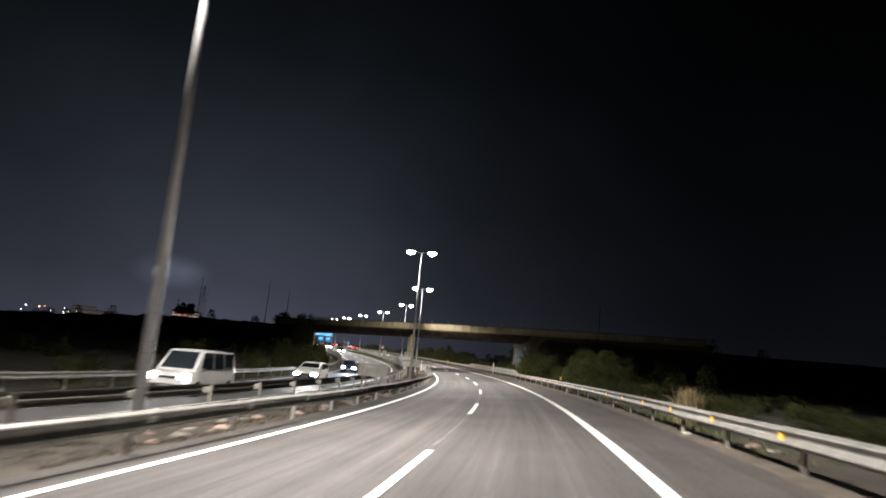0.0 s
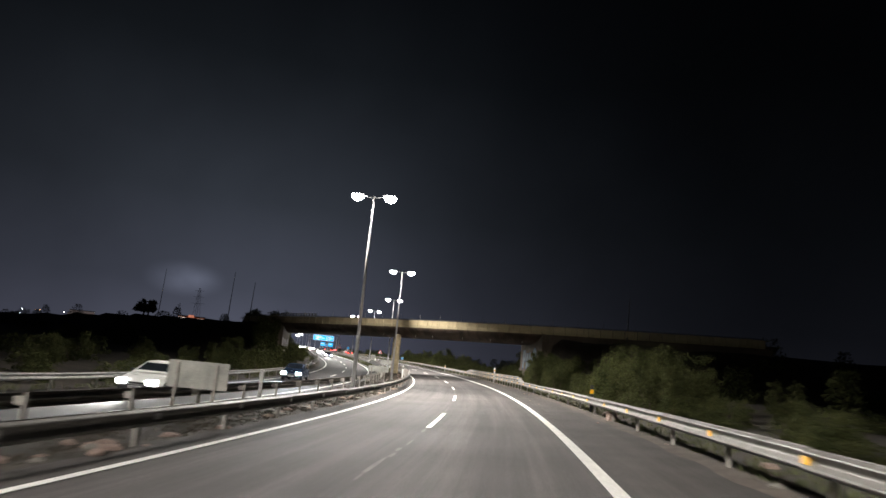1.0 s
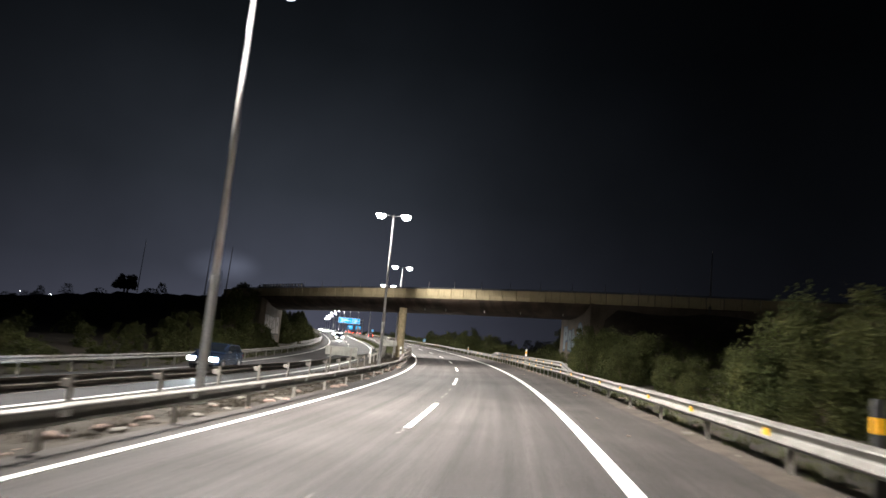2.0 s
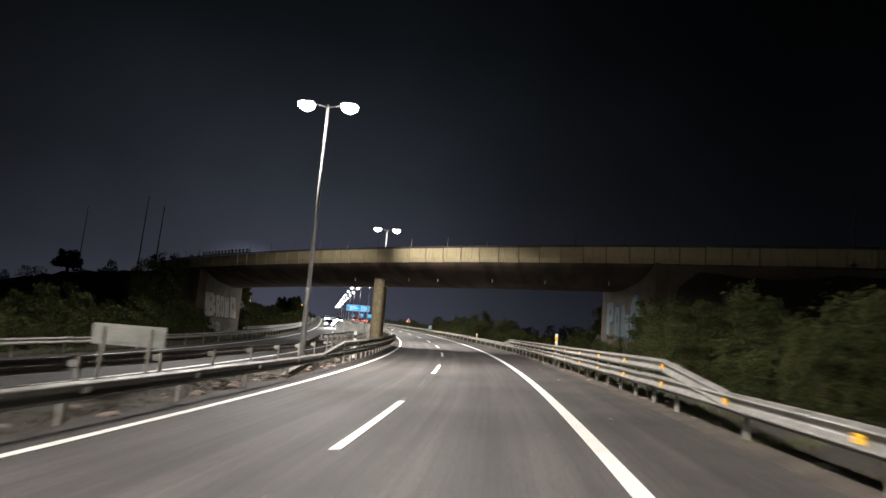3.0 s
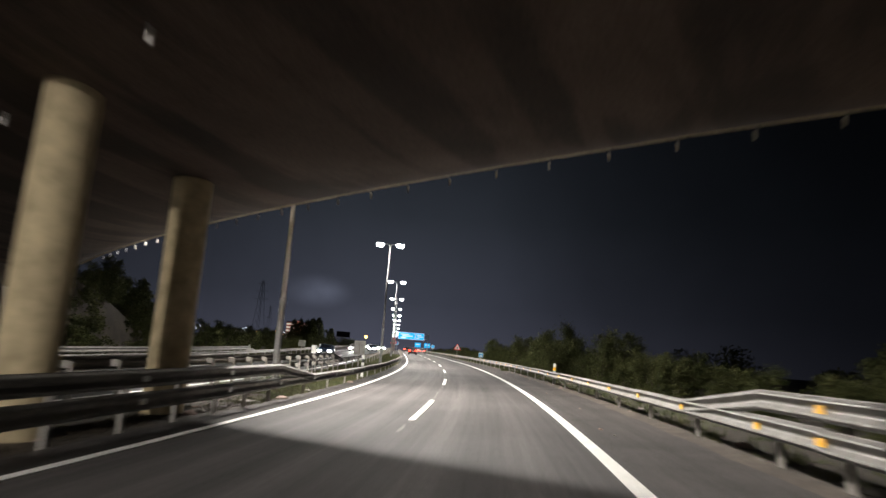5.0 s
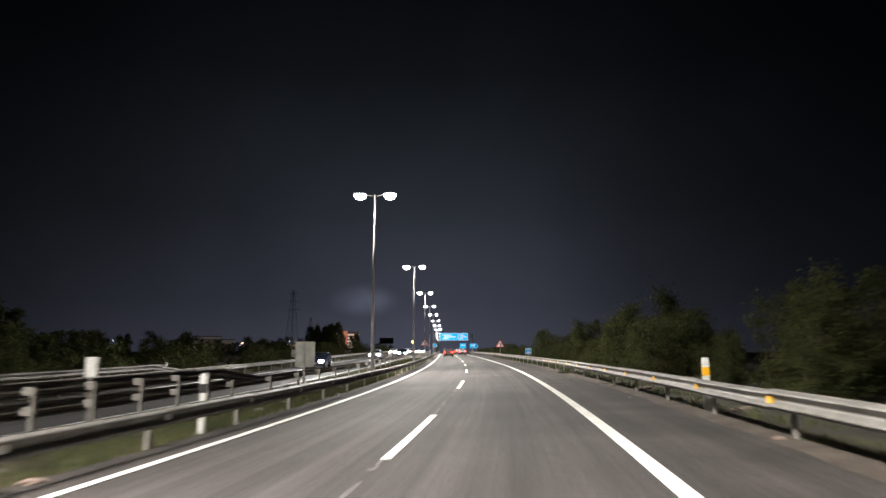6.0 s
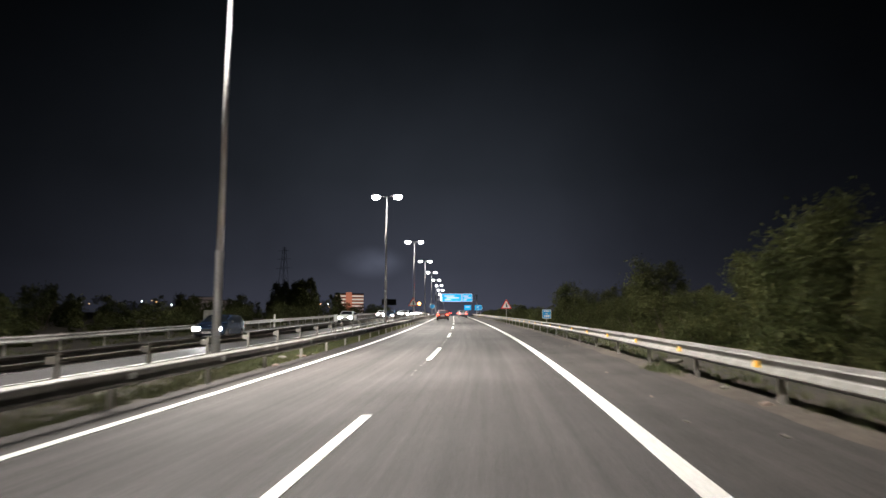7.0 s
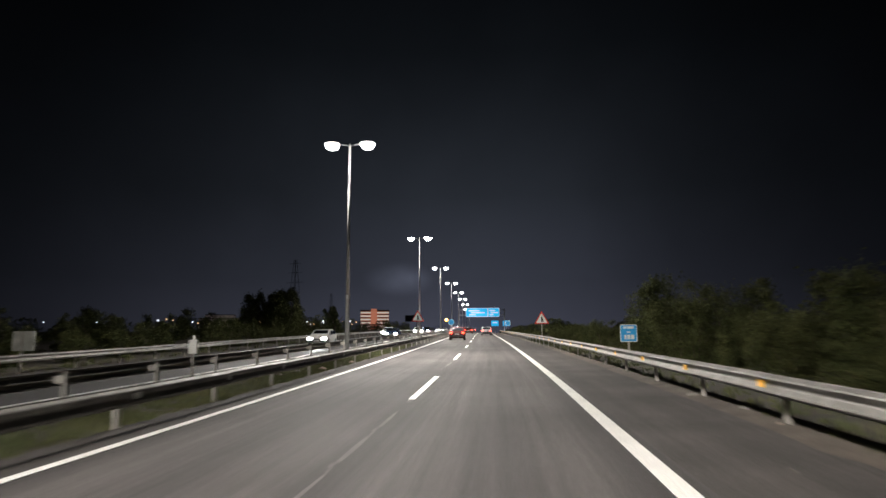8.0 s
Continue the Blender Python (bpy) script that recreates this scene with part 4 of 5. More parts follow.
def cypress(p, height, seed):
    ob = thing("cypress_tree", "tall narrow dark cypress tree", "tree", Matrix.Translation(p), "cypresses in a row")
    bm = bmesh.new()
    tube(bm, (0, 0, -0.4), (0, 0, height * 0.9), 0.16, 0.03, 8)
    part("trunk", bm, M_BARK, ob)
    r = random.Random(seed)
    verts, faces = [], []
    for _ in range(150):
        z = r.uniform(0.06, 1.0)
        w = 1.35 * min(1, (1 - z) * 3.4 + 0.12) * min(1, z * 5) * r.uniform(0.5, 1.1)
        a = r.uniform(0, 6.28)
        for _ in range(48):
            leaf(verts, faces, Vector((math.cos(a) * w + r.gauss(0, 0.16), math.sin(a) * w + r.gauss(0, 0.16), z * height + r.gauss(0, 0.25))), 0.15 * r.uniform(0.6, 1.2), r)
    me = bpy.data.meshes.new("crown")
    me.from_pydata(verts, [], faces)
    me.materials.append(M_LEAF_DARK)
    part("crown", me, None, ob)


for i, (dx, dy, hh) in enumerate([(-2.8, -1.6, 6.1), (-1.7, -0.9, 6.4), (-0.5, 0.2, 6.2), (0.5, 0.8, 6.7), (1.6, 1.3, 6.9), (0.9, -0.6, 6.3)]):
    cypress(Vector((-91.2 + dx, 235.4 + dy, 3.6)), hh, 60 + i)

# far woods and undergrowth that nobody could count
rng = random.Random(8)
verts, faces = [], []


def heap(p, height, width, n, size):
    for _ in range(n):
        q, e, z = rng.uniform(0, 6.28), math.sqrt(rng.random()), rng.random() ** 1.3
        w = width * (1 - 0.6 * z) * e
        leaf(verts, faces, p + Vector((math.cos(q) * w, math.sin(q) * w, z * height)), size * rng.uniform(0.6, 1.3), rng)


for k in range(120):
    ss = rng.uniform(225, 480)
    right = rng.random() < 0.5
    dd = -8.8 - rng.uniform(0, 14) if right else 21 + rng.uniform(0, 26)
    heap(ground_at(ss, dd), rng.uniform(1.3, 2.6) if right else rng.uniform(1.8, 3.4), rng.uniform(1.4, 2.4), 420, 0.20)
for k in range(120):
    ss, dd = rng.uniform(-20, 300), rng.uniform(36, 120)
    heap(ground_at(ss, dd), rng.uniform(0.8, 2.4), rng.uniform(1.2, 2.6), 260, 0.22)
for k in range(70):
    ss, dd = rng.uniform(-20, 230), -rng.uniform(17, 45)
    heap(ground_at(ss, dd), rng.uniform(1.0, 3.0), rng.uniform(1.2, 2.6), 320, 0.20)
me = bpy.data.meshes.new("far_woods")
me.from_pydata(verts, [], faces)
me.materials.append(M_LEAF_DARK)
tagged(part("far_woods", me, None), "dark scrub and far bushes on both sides", "scrub", kind="stuff")

# grass, dry tufts and weeds
rng = random.Random(9)
verts, faces = [], []


def tuft(s, d, height, n):
    p = ground_at(s, d)
    for _ in range(n):
        a, l = rng.uniform(0, 6.28), rng.uniform(0.15, 0.55)
        o = p + Vector((rng.gauss(0, 0.09), rng.gauss(0, 0.09), -0.02))
        t = o + Vector((math.cos(a) * l * height, math.sin(a) * l * height, height * rng.uniform(0.6, 1.1)))
        w = Vector((-math.sin(a), math.cos(a), 0)) * 0.013
        i = len(verts)
        verts.extend([o - w, o + w, t])
        faces.append((i, i + 1, i + 2))


dry_verts, dry_faces = [], []
green_verts, green_faces = verts, faces
for k in range(7500):
    ss = rng.uniform(-15, 215) if k % 3 else rng.uniform(108, 200)
    verts, faces = (green_verts, green_faces) if ss > 104 + rng.gauss(0, 6) else (dry_verts, dry_faces)
    tuft(ss, rng.uniform(4.5, 8.2), rng.uniform(0.05, 0.17) * (1.3 if ss > 108 else 0.6), 14)
verts, faces = dry_verts, dry_faces
for k in range(2400):
    tuft(rng.uniform(-24, 110), 4.5 + abs(rng.gauss(0, 1.1)), rng.uniform(0.04, 0.12), 12)
verts, faces = green_verts, green_faces
for k in range(3200):
    tuft(rng.uniform(104, 205), 4.45 + abs(rng.gauss(0, 0.7)), rng.uniform(0.05, 0.15), 14)
for k in range(1800):
    tuft(rng.uniform(-10, 230), -6.05 - abs(rng.gauss(0, 1.0)), rng.uniform(0.06, 0.26), 14)
for k in range(60):
    tuft(148.0 + rng.gauss(0, 0.5), -5.75 + rng.gauss(0, 0.14), rng.uniform(0.12, 0.28), 16)
for k in range(900):
    tuft(rng.uniform(-5, 230), 17.9 + abs(rng.gauss(0, 1.2)), rng.uniform(0.1, 0.4), 12)
M_DRY = material("dead_grass", (0.062, 0.048, 0.032), 0.85, 0, (0.040, 0.032, 0.022), 0.6, 12, island=0.4)
for blades, mat, label in (((green_verts, green_faces), M_GRASS, "yellow-green grass tufts in the median and on the verges"), ((dry_verts, dry_faces), M_DRY, "dead brown grass tufts in the dusty median")):
    me = bpy.data.meshes.new("grass")
    me.from_pydata(blades[0], [], blades[1])
    me.materials.append(mat)
    tagged(part("grass", me, None), label, "grass", kind="stuff")

# a tall clump of dry grass behind the guard rail
M_STRAW = material("dry_straw", (0.25, 0.195, 0.11), 0.85, 0, (0.16, 0.125, 0.065), 2.0, 20, island=0.35)
M_STRAW.node_tree.nodes["Principled BSDF"].inputs["Specular IOR Level"].default_value = 0.15


def dry_clump(s, d, height, seed):
    r = random.Random(seed)
    ob = thing("dry_grass_clump", "tall clump of dry straw-coloured grass behind the guard rail", "grass", Matrix.Translation(ground_at(s, d)))
    verts, faces = [], []
    for _ in range(420):
        a, l = r.uniform(0, 6.28), r.uniform(0.05, 0.45)
        o = Vector((r.gauss(0, 0.15), r.gauss(0, 0.15), -0.03))
        h = height * r.uniform(0.55, 1.05)
        m = o + Vector((math.cos(a) * l * 0.35 * height, math.sin(a) * l * 0.35 * height, h * 0.6))
        t = o + Vector((math.cos(a) * l * height, math.sin(a) * l * height, h))
        w = Vector((-math.sin(a), math.cos(a), 0)) * 0.011
        i = len(verts)
        verts += [o - w, o + w, m + w * 0.8, m - w * 0.8, t]
        faces += [(i, i + 1, i + 2, i + 3), (i + 3, i + 2, i + 4)]
    me = bpy.data.meshes.new("blades")
    me.from_pydata(verts, [], faces)
    me.materials.append(M_STRAW)
    part("blades", me, None, ob)


dry_clump(-1.4, -6.75, 1.25, 71)
dry_clump(-0.2, -7.0, 1.0, 72)

# ---- vehicles ----
M_CAR_DARK = material("dark_red_car_paint", (0.09, 0.015, 0.015), 0.25, 0.2, (0.08, 0.012, 0.012), 2, 30)
M_CAR_GREY = material("silver_car_paint", (0.45, 0.46, 0.47), 0.28, 0.4, (0.42, 0.43, 0.44), 2, 30)
M_CAR_WHITE = material("white_car_paint", (0.78, 0.78, 0.76), 0.3, 0, (0.72, 0.72, 0.70), 2, 30)
M_CAR_BLUE = material("dark_blue_car_paint", (0.03, 0.05, 0.10), 0.25, 0.3, (0.025, 0.045, 0.09), 2, 30)
M_GLASS = glass("car_glass")
M_TYRE = material("tyre_rubber", (0.02, 0.02, 0.02), 0.85, 0, (0.03, 0.03, 0.03), 8, 50)
M_RIM = material("alloy_rim", (0.5, 0.5, 0.5), 0.35, 0.8, (0.42, 0.42, 0.42), 8, 50)
M_TRIM = material("black_trim", (0.025, 0.025, 0.025), 0.6, 0, (0.035, 0.035, 0.035), 8, 50)
M_PLATE = material("plate_white", (0.75, 0.75, 0.72), 0.5, 0, (0.7, 0.7, 0.68), 8, 50)
M_TAIL = glow("tail_lamp", (1.0, 0.045, 0.02), 11.0)
M_TAIL_OFF = material("red_lens", (0.35, 0.01, 0.01), 0.2, 0, (0.3, 0.01, 0.01), 8, 50)
M_HEAD = glow("head_lamp", (1.0, 0.98, 0.95), 90.0)
M_HEAD_BLUE = glow("xenon_head_lamp", (0.72, 0.88, 1.0), 90.0)


def loft(rings):
    bm = bmesh.new()
    rows = [[bm.verts.new(p) for p in ring] for ring in rings]
    k = len(rows[0])
    for a, b in zip(rows, rows[1:]):
        for i in range(k):
            bm.faces.new((a[i], a[(i + 1) % k], b[(i + 1) % k], b[i]))
    bm.faces.new(rows[0][::-1])
    bm.faces.new(rows[-1])
    return bm


def car(name, label, category, pose_m, paint, length=4.2, width=1.78, height=1.47, belt=0.95, nose=0.72, van=False, lit="tail", head=None):
    """Faces +y. Body, cabin with panes, wheels, lamps, bumpers, plates and mirrors."""
    ob = thing(name, label, category, pose_m, "cars on the motorway" if not van else "")
    L, w = length / 2, width / 2

    def ring(y, k, lo, hi, shrink=0.0):
        a = w * k
        return [(-a * 0.88, y, lo), (-a, y, lo + 0.14), (-a, y, (lo + hi) / 2 + 0.05), (-a * (0.95 - shrink), y, hi),
                (a * (0.95 - shrink), y, hi), (a, y, (lo + hi) / 2 + 0.05), (a, y, lo + 0.14), (a * 0.88, y, lo)]

    hood = L - (0.75 if van else 1.05)
    rows = [ring(-L, 0.86, 0.36, belt - 0.10), ring(-L + 0.12, 0.96, 0.25, belt), ring(-L + 0.7, 1.0, 0.22, belt + 0.01),
            ring(0, 1.0, 0.20, belt), ring(hood, 1.0, 0.22, belt - 0.03), ring(L - 0.35, 0.96, 0.22, nose + 0.06), ring(L - 0.08, 0.86, 0.26, nose - 0.06), ring(L, 0.74, 0.34, nose - 0.16)]
    part("body", loft(rows), paint, ob, smooth=False)

    def cab(y, k, z):
        a = w * k
        return [(-a, y, belt - 0.06), (-a * 0.99, y, belt + 0.02), (-a * 0.86 if z > belt + 0.1 else -a * 0.95, y, max(z - 0.06, belt + 0.03)), (-a * 0.74, y, max(z, belt + 0.04)),
                (a * 0.74, y, max(z, belt + 0.04)), (a * 0.86 if z > belt + 0.1 else a * 0.95, y, max(z - 0.06, belt + 0.03)), (a * 0.99, y, belt + 0.02), (a, y, belt - 0.06)]

    back = -L + (0.06 if van else 0.10)
    wind = hood + (0.05 if van else -0.05)
    roof_front = wind - (0.75 if van else 0.95)
    roof_back = back + (0.12 if van else 0.48)
    rows = [cab(back, 0.93, belt + 0.05), cab(roof_back, 0.95, height - 0.05), cab((roof_back + roof_front) / 2, 0.96, height), cab(roof_front, 0.95, height - 0.03), cab(wind, 0.93, belt + 0.04)]
    part("cabin", loft(rows), paint, ob)

    def pane(pts, nm="window"):
        bm = bmesh.new()
        v = [bm.verts.new(p) for p in pts]
        f = bm.faces.new(v)
        f.normal_update()
        r = bmesh.ops.extrude_face_region(bm, geom=[f])
        n = f.normal.copy()
        for q in r["geom"]:
            if isinstance(q, bmesh.types.BMVert):
                q.co += n * 0.012
        return part(nm, bm, M_GLASS, ob, "dark glass")

    hb, ht, a = belt + 0.07, height - 0.11, w
    f = lambda z: 0.93 - 0.10 * (z - belt) / (height - belt)
    ys = lambda z, y0, y1: y0 + (y1 - y0) * (z - belt) / (height - belt)
    pane([(-a * 0.76, ys(hb, wind, roof_front) + 0.03, hb), (a * 0.76, ys(hb, wind, roof_front) + 0.03, hb), (a * 0.66, ys(ht, wind, roof_front) + 0.03, ht), (-a * 0.66, ys(ht, wind, roof_front) + 0.03, ht)], "windscreen")
    pane([(a * 0.76, ys(hb, back, roof_back) - 0.03, hb), (-a * 0.76, ys(hb, back, roof_back) - 0.03, hb), (-a * 0.66, ys(ht, back, roof_back) - 0.03, ht), (a * 0.66, ys(ht, back, roof_back) - 0.03, ht)], "rear_window")
    n_side = 3 if van else 2
    for sgn in (-1, 1):
        y0, y1 = roof_back + (0.10 if van else 0.0), roof_front + 0.25
        for i in range(n_side):
            p0, p1 = y0 + (y1 - y0) * i / n_side + 0.05, y0 + (y1 - y0) * (i + 1) / n_side - 0.05
            slant = 0.32 if i == n_side - 1 else 0.0
            pts = [(sgn * a * 0.965, p0, hb), (sgn * a * 0.965, p1 + slant * 0.5, hb), (sgn * a * 0.875, p1 - slant * 0.4, ht), (sgn * a * 0.875, p0, ht)]
            pane(pts if sgn > 0 else pts[::-1], "side_window")
    for sy in (-L + 0.78, L - 0.85):
        for sgn in (-1, 1):
            bm = bmesh.new()
            tube(bm, (sgn * (w - 0.20), sy, 0.32), (sgn * (w + 0.005), sy, 0.32), 0.32, 0.32, 22)
            wheel = part("wheel", bm, M_TYRE, ob, "black tyre on alloy rim")
            bm = bmesh.new()
            tube(bm, (sgn * (w - 0.02), sy, 0.32), (sgn * (w + 0.015), sy, 0.32), 0.20, 0.17, 16)
            part("rim", bm, M_RIM, wheel)
    bm = bmesh.new()
    box(bm, (0, -L - 0.005, 0.42), (width * 0.86, 0.10, 0.22), bevel=0.03)
    part("rear_bumper", bm, M_TRIM, ob)
    bm = bmesh.new()
    box(bm, (0, L - 0.03, 0.40), (width * 0.80, 0.12, 0.20), bevel=0.03)
    part("front_bumper", bm, M_TRIM, ob)
    bm = bmesh.new()
    box(bm, (0, L + 0.005, nose - 0.16), (width * 0.42, 0.04, 0.09), bevel=0.01)
    part("grille", bm, M_TRIM, ob)
    for sgn in (-1, 1):
        bm = bmesh.new()
        box(bm, (sgn * w * 0.76, -L + 0.0, belt - 0.16 if not van else 0.95), (0.30 if not van else 0.14, 0.10, 0.15 if not van else 0.42), bevel=0.02)
        part("tail_lamp", bm, M_TAIL if lit == "tail" else M_TAIL_OFF, ob, "glowing red tail lamp" if lit == "tail" else "")
        # head lamp enlarged a little, its size standing in for the glare
        bm = bmesh.new()
        box(bm, (sgn * w * 0.70, L - 0.07, nose - 0.12), (0.42, 0.16, 0.20), bevel=0.03)
        part("head_lamp", bm, (head or M_HEAD) if lit == "head" else M_PLATE, ob, "blazing white head lamp" if lit == "head" else "")
        bm = bmesh.new()
        box(bm, (sgn * (w + 0.09), wind - 0.35, belt + 0.08), (0.18, 0.10, 0.13), bevel=0.03)
        part("mirror", bm, M_TRIM, ob)
    for y, nm in ((-L - 0.06, "rear_plate"), (L + 0.04, "front_plate")):
        bm = bmesh.new()
        box(bm, (0, y, 0.66 if y < 0 else 0.40), (0.50, 0.015, 0.11))
        pl = part(nm, bm, M_PLATE, ob, "white plate")
        bm = bmesh.new()
        for i in range(6):
            box(bm, (-0.19 + i * 0.075, y + (-0.009 if y < 0 else 0.009), 0.66 if y < 0 else 0.40), (0.045, 0.004, 0.07))
        part("plate_bars", bm, M_TRIM, pl)
    return ob


def beams(s, d, colour):
    """The dipped beams of an oncoming vehicle."""
    ld = bpy.data.lights.new("head_beam", "SPOT")
    ld.energy, ld.color, ld.spot_size, ld.spot_blend, ld.shadow_soft_size = 5000.0, colour, radians(55), 0.6, 0.15
    lo = new("head_beam", ld)
    lo.matrix_basis = look(at(s - 2.4, d, 0.7), at(s - 24, d, 0.0))


# traffic ahead
car("car", "dark red hatchback with glowing tail lamps in the fast lane", "car", stand(231, 1.65, 0.0), M_CAR_DARK)
car("car", "silver hatchback with glowing tail lamps", "car", stand(270, -1.95, 0.0), M_CAR_GREY)
car("car", "dark red hatchback far ahead with glowing tail lamps", "car", stand(296, 1.7, 0.0), M_CAR_DARK)
car("car", "silver hatchback far ahead with glowing tail lamps", "car", stand(322, -1.8, 0.0), M_CAR_GREY)
car("car", "dark car far ahead with glowing tail lamps", "car", stand(345, 1.7, 0.0), M_CAR_BLUE)
car("car", "dark car far ahead with glowing tail lamps", "car", stand(371, -1.8, 0.0), M_CAR_BLUE)
# traffic coming the other way
car("van", "white passenger van with blazing head lamps", "van", stand(5.0, 12.2, 0.0, 180), M_CAR_WHITE, 4.7, 1.85, 1.9, 1.03, 0.92, True, "head")
car("car", "white hatchback with blazing head lamps", "car", stand(27, 12.6, 0.0, 180), M_CAR_WHITE, lit="head")
car("car", "dark blue car with bluish white head lamps", "car", stand(58, 13.9, 0.0, 180), M_CAR_BLUE, lit="head", head=M_HEAD_BLUE)
car("car", "dark blue car with blazing head lamps", "car", stand(172, 13.9, 0.0, 180), M_CAR_BLUE, lit="head")
car("car", "white hatchback with blazing head lamps", "car", stand(214, 13.2, 0.0, 180), M_CAR_WHITE, lit="head")
car("car", "dark blue car far off with blazing head lamps", "car", stand(244, 10.9, 0.0, 180), M_CAR_BLUE, lit="head")
car("car", "white hatchback far off with blazing head lamps", "car", stand(263, 14.2, 0.0, 180), M_CAR_WHITE, lit="head")
car("car", "silver hatchback far off with blazing head lamps", "car", stand(283, 11.0, 0.0, 180), M_CAR_GREY, lit="head")
car("car", "white hatchback far off with blazing head lamps", "car", stand(312, 14.2, 0.0, 180), M_CAR_WHITE, lit="head")
car("car", "silver hatchback far off with blazing head lamps", "car", stand(352, 11.2, 0.0, 180), M_CAR_GREY, lit="head")
car("car", "white hatchback far off with blazing head lamps", "car", stand(380, 14.0, 0.0, 180), M_CAR_WHITE, lit="head")
car("car", "dark blue car far off with blazing head lamps", "car", stand(298, 11.0, 0.0, 180), M_CAR_BLUE, lit="head")
car("car", "silver hatchback far off with blazing head lamps", "car", stand(334, 14.1, 0.0, 180), M_CAR_GREY, lit="head")
car("car", "white hatchback far off with blazing head lamps", "car", stand(368, 11.2, 0.0, 180), M_CAR_WHITE, lit="head")
car("car", "dark blue car far off with blazing head lamps", "car", stand(402, 11.1, 0.0, 180), M_CAR_BLUE, lit="head")
for bs, bd in ((5.0, 12.2), (27, 12.6), (172, 13.9), (214, 13.2)):
    beams(bs, bd, (1.0, 0.97, 0.92))
beams(58, 13.9, (0.75, 0.88, 1.0))

# ---- signs ----
M_SIGN_BACK = material("sign_back_metal", (0.55, 0.55, 0.50), 0.55, 0.3, (0.33, 0.33, 0.30), 2, 30)
M_SIGN_RED = material("sign_red", (0.95, 0.04, 0.025), 0.4, 0, (0.9, 0.04, 0.025), 3, 30)
M_SIGN_WHITE = material("sign_white", (0.93, 0.93, 0.91), 0.4, 0, (0.9, 0.9, 0.88), 3, 30)
M_SIGN_BLACK = material("sign_black", (0.015, 0.015, 0.015), 0.5, 0, (0.02, 0.02, 0.02), 3, 30)
M_SIGN_BLUE = material("sign_blue", (0.03, 0.42, 0.85), 0.4, 0, (0.03, 0.38, 0.80), 3, 30)
M_SIGN_LIT = glow("lit_sign_blue", (0.02, 0.46, 0.90), 0.9)
M_SIGN_LIT_W = glow("lit_sign_white", (0.9, 0.95, 1.0), 0.8)


def prism(pts, y0, y1):
    bm = bmesh.new()
    a = [bm.verts.new((x, y0, z)) for x, z in pts]
    b = [bm.verts.new((x, y1, z)) for x, z in pts]
    n = len(pts)
    for i in range(n):
        bm.faces.new((a[i], a[(i + 1) % n], b[(i + 1) % n], b[i]))
    bm.faces.new(a[::-1])
    bm.faces.new(b)
    return bm


def rounded(w, h, r, cx=0.0, cz=0.0, n=4):
    pts = []
    for qx, qz, a0 in ((1, 1, 0), (-1, 1, 90), (-1, -1, 180), (1, -1, 270)):
        for i in range(n + 1):
            a = radians(a0 + 90 * i / n)
            pts.append((cx + qx * (w / 2 - r) + r * math.cos(a), cz + qz * (h / 2 - r) + r * math.sin(a)))
    return pts


def triangle(side, cz, r=0.05):
    R = side / math.sqrt(3)
    pts = []
    for k in range(3):
        a = radians(90 + 120 * k)
        c = ((R - 2 * r) * math.cos(a), cz + (R - 2 * r) * math.sin(a))
        for i in range(5):
            b = a + radians(-60 + 30 * i)
            pts.append((c[0] + r * math.cos(b), c[1] + r * math.sin(b)))
    return pts


def sign_post(ob, xs, top, r=0.04):
    for x in xs:
        bm = bmesh.new()
        tube(bm, (x, 0.05, -0.3), (x, 0.05, top), r, r, 8)
        part("post", bm, M_POST, ob)


def warning_sign(s, d, h, side, mirror):
    ob = thing("warning_sign", "red-bordered white triangle with a merging-lane symbol on a post", "road sign", stand(s, d, 0.0))
    sign_post(ob, [0], h + 0.3)
    bm = prism(triangle(side, h), 0.0, 0.02)
    part("plate", bm, M_SIGN_RED, ob, "red border")
    part("field", prism(triangle(side * 0.76, h), -0.004, 0.002), M_SIGN_WHITE, ob, "white field")
    g = mirror
    sym = [(-0.05, -0.24), (0.05, -0.24), (0.05, -0.02), (0.17 * g, 0.02) if g > 0 else (0.05, 0.02), (0.05, 0.10), (0.09, 0.14), (0.0, 0.32), (-0.09, 0.14), (-0.05, 0.10)]
    part("symbol", prism([(x * side / 1.45, h + z * side / 1.45) for x, z in sym], -0.008, -0.003), M_SIGN_BLACK, ob, "black arrow symbol")
    bar = [(0.06 * g, 0.02), (0.20 * g, -0.20), (0.13 * g, -0.24), (0.03 * g, -0.06)]
    part("symbol", prism([(x * side / 1.45, h + z * side / 1.45) for x, z in (bar if g > 0 else bar[::-1])], -0.0085, -0.0035), M_SIGN_BLACK, ob, "black joining stroke")


warning_sign(219, -6.9, 2.12, 1.45, 1)
warning_sign(226.8, 5.85, 2.55, 1.45, 1)


def panel_sign(s, d, h, w, ht, label, bars):
    ob = thing("road_panel", label, "road sign", stand(s, d, 0.0))
    sign_post(ob, [-w * 0.3, w * 0.3] if w > 1.2 else [0], h)
    part("plate", prism(rounded(w, ht, 0.05, 0, h), 0.0, 0.02), M_SIGN_WHITE, ob, "white rim")
    part("field", prism(rounded(w * 0.92, ht * 0.92, 0.04, 0, h), -0.004, 0.002), M_SIGN_BLUE, ob, "blue field")
    for bx, bz, bw, bh in bars:
        part("bar", prism(rounded(bw * w, bh * ht, 0.008, bx * w, h + bz * ht), -0.008, -0.003), M_SIGN_WHITE, ob)


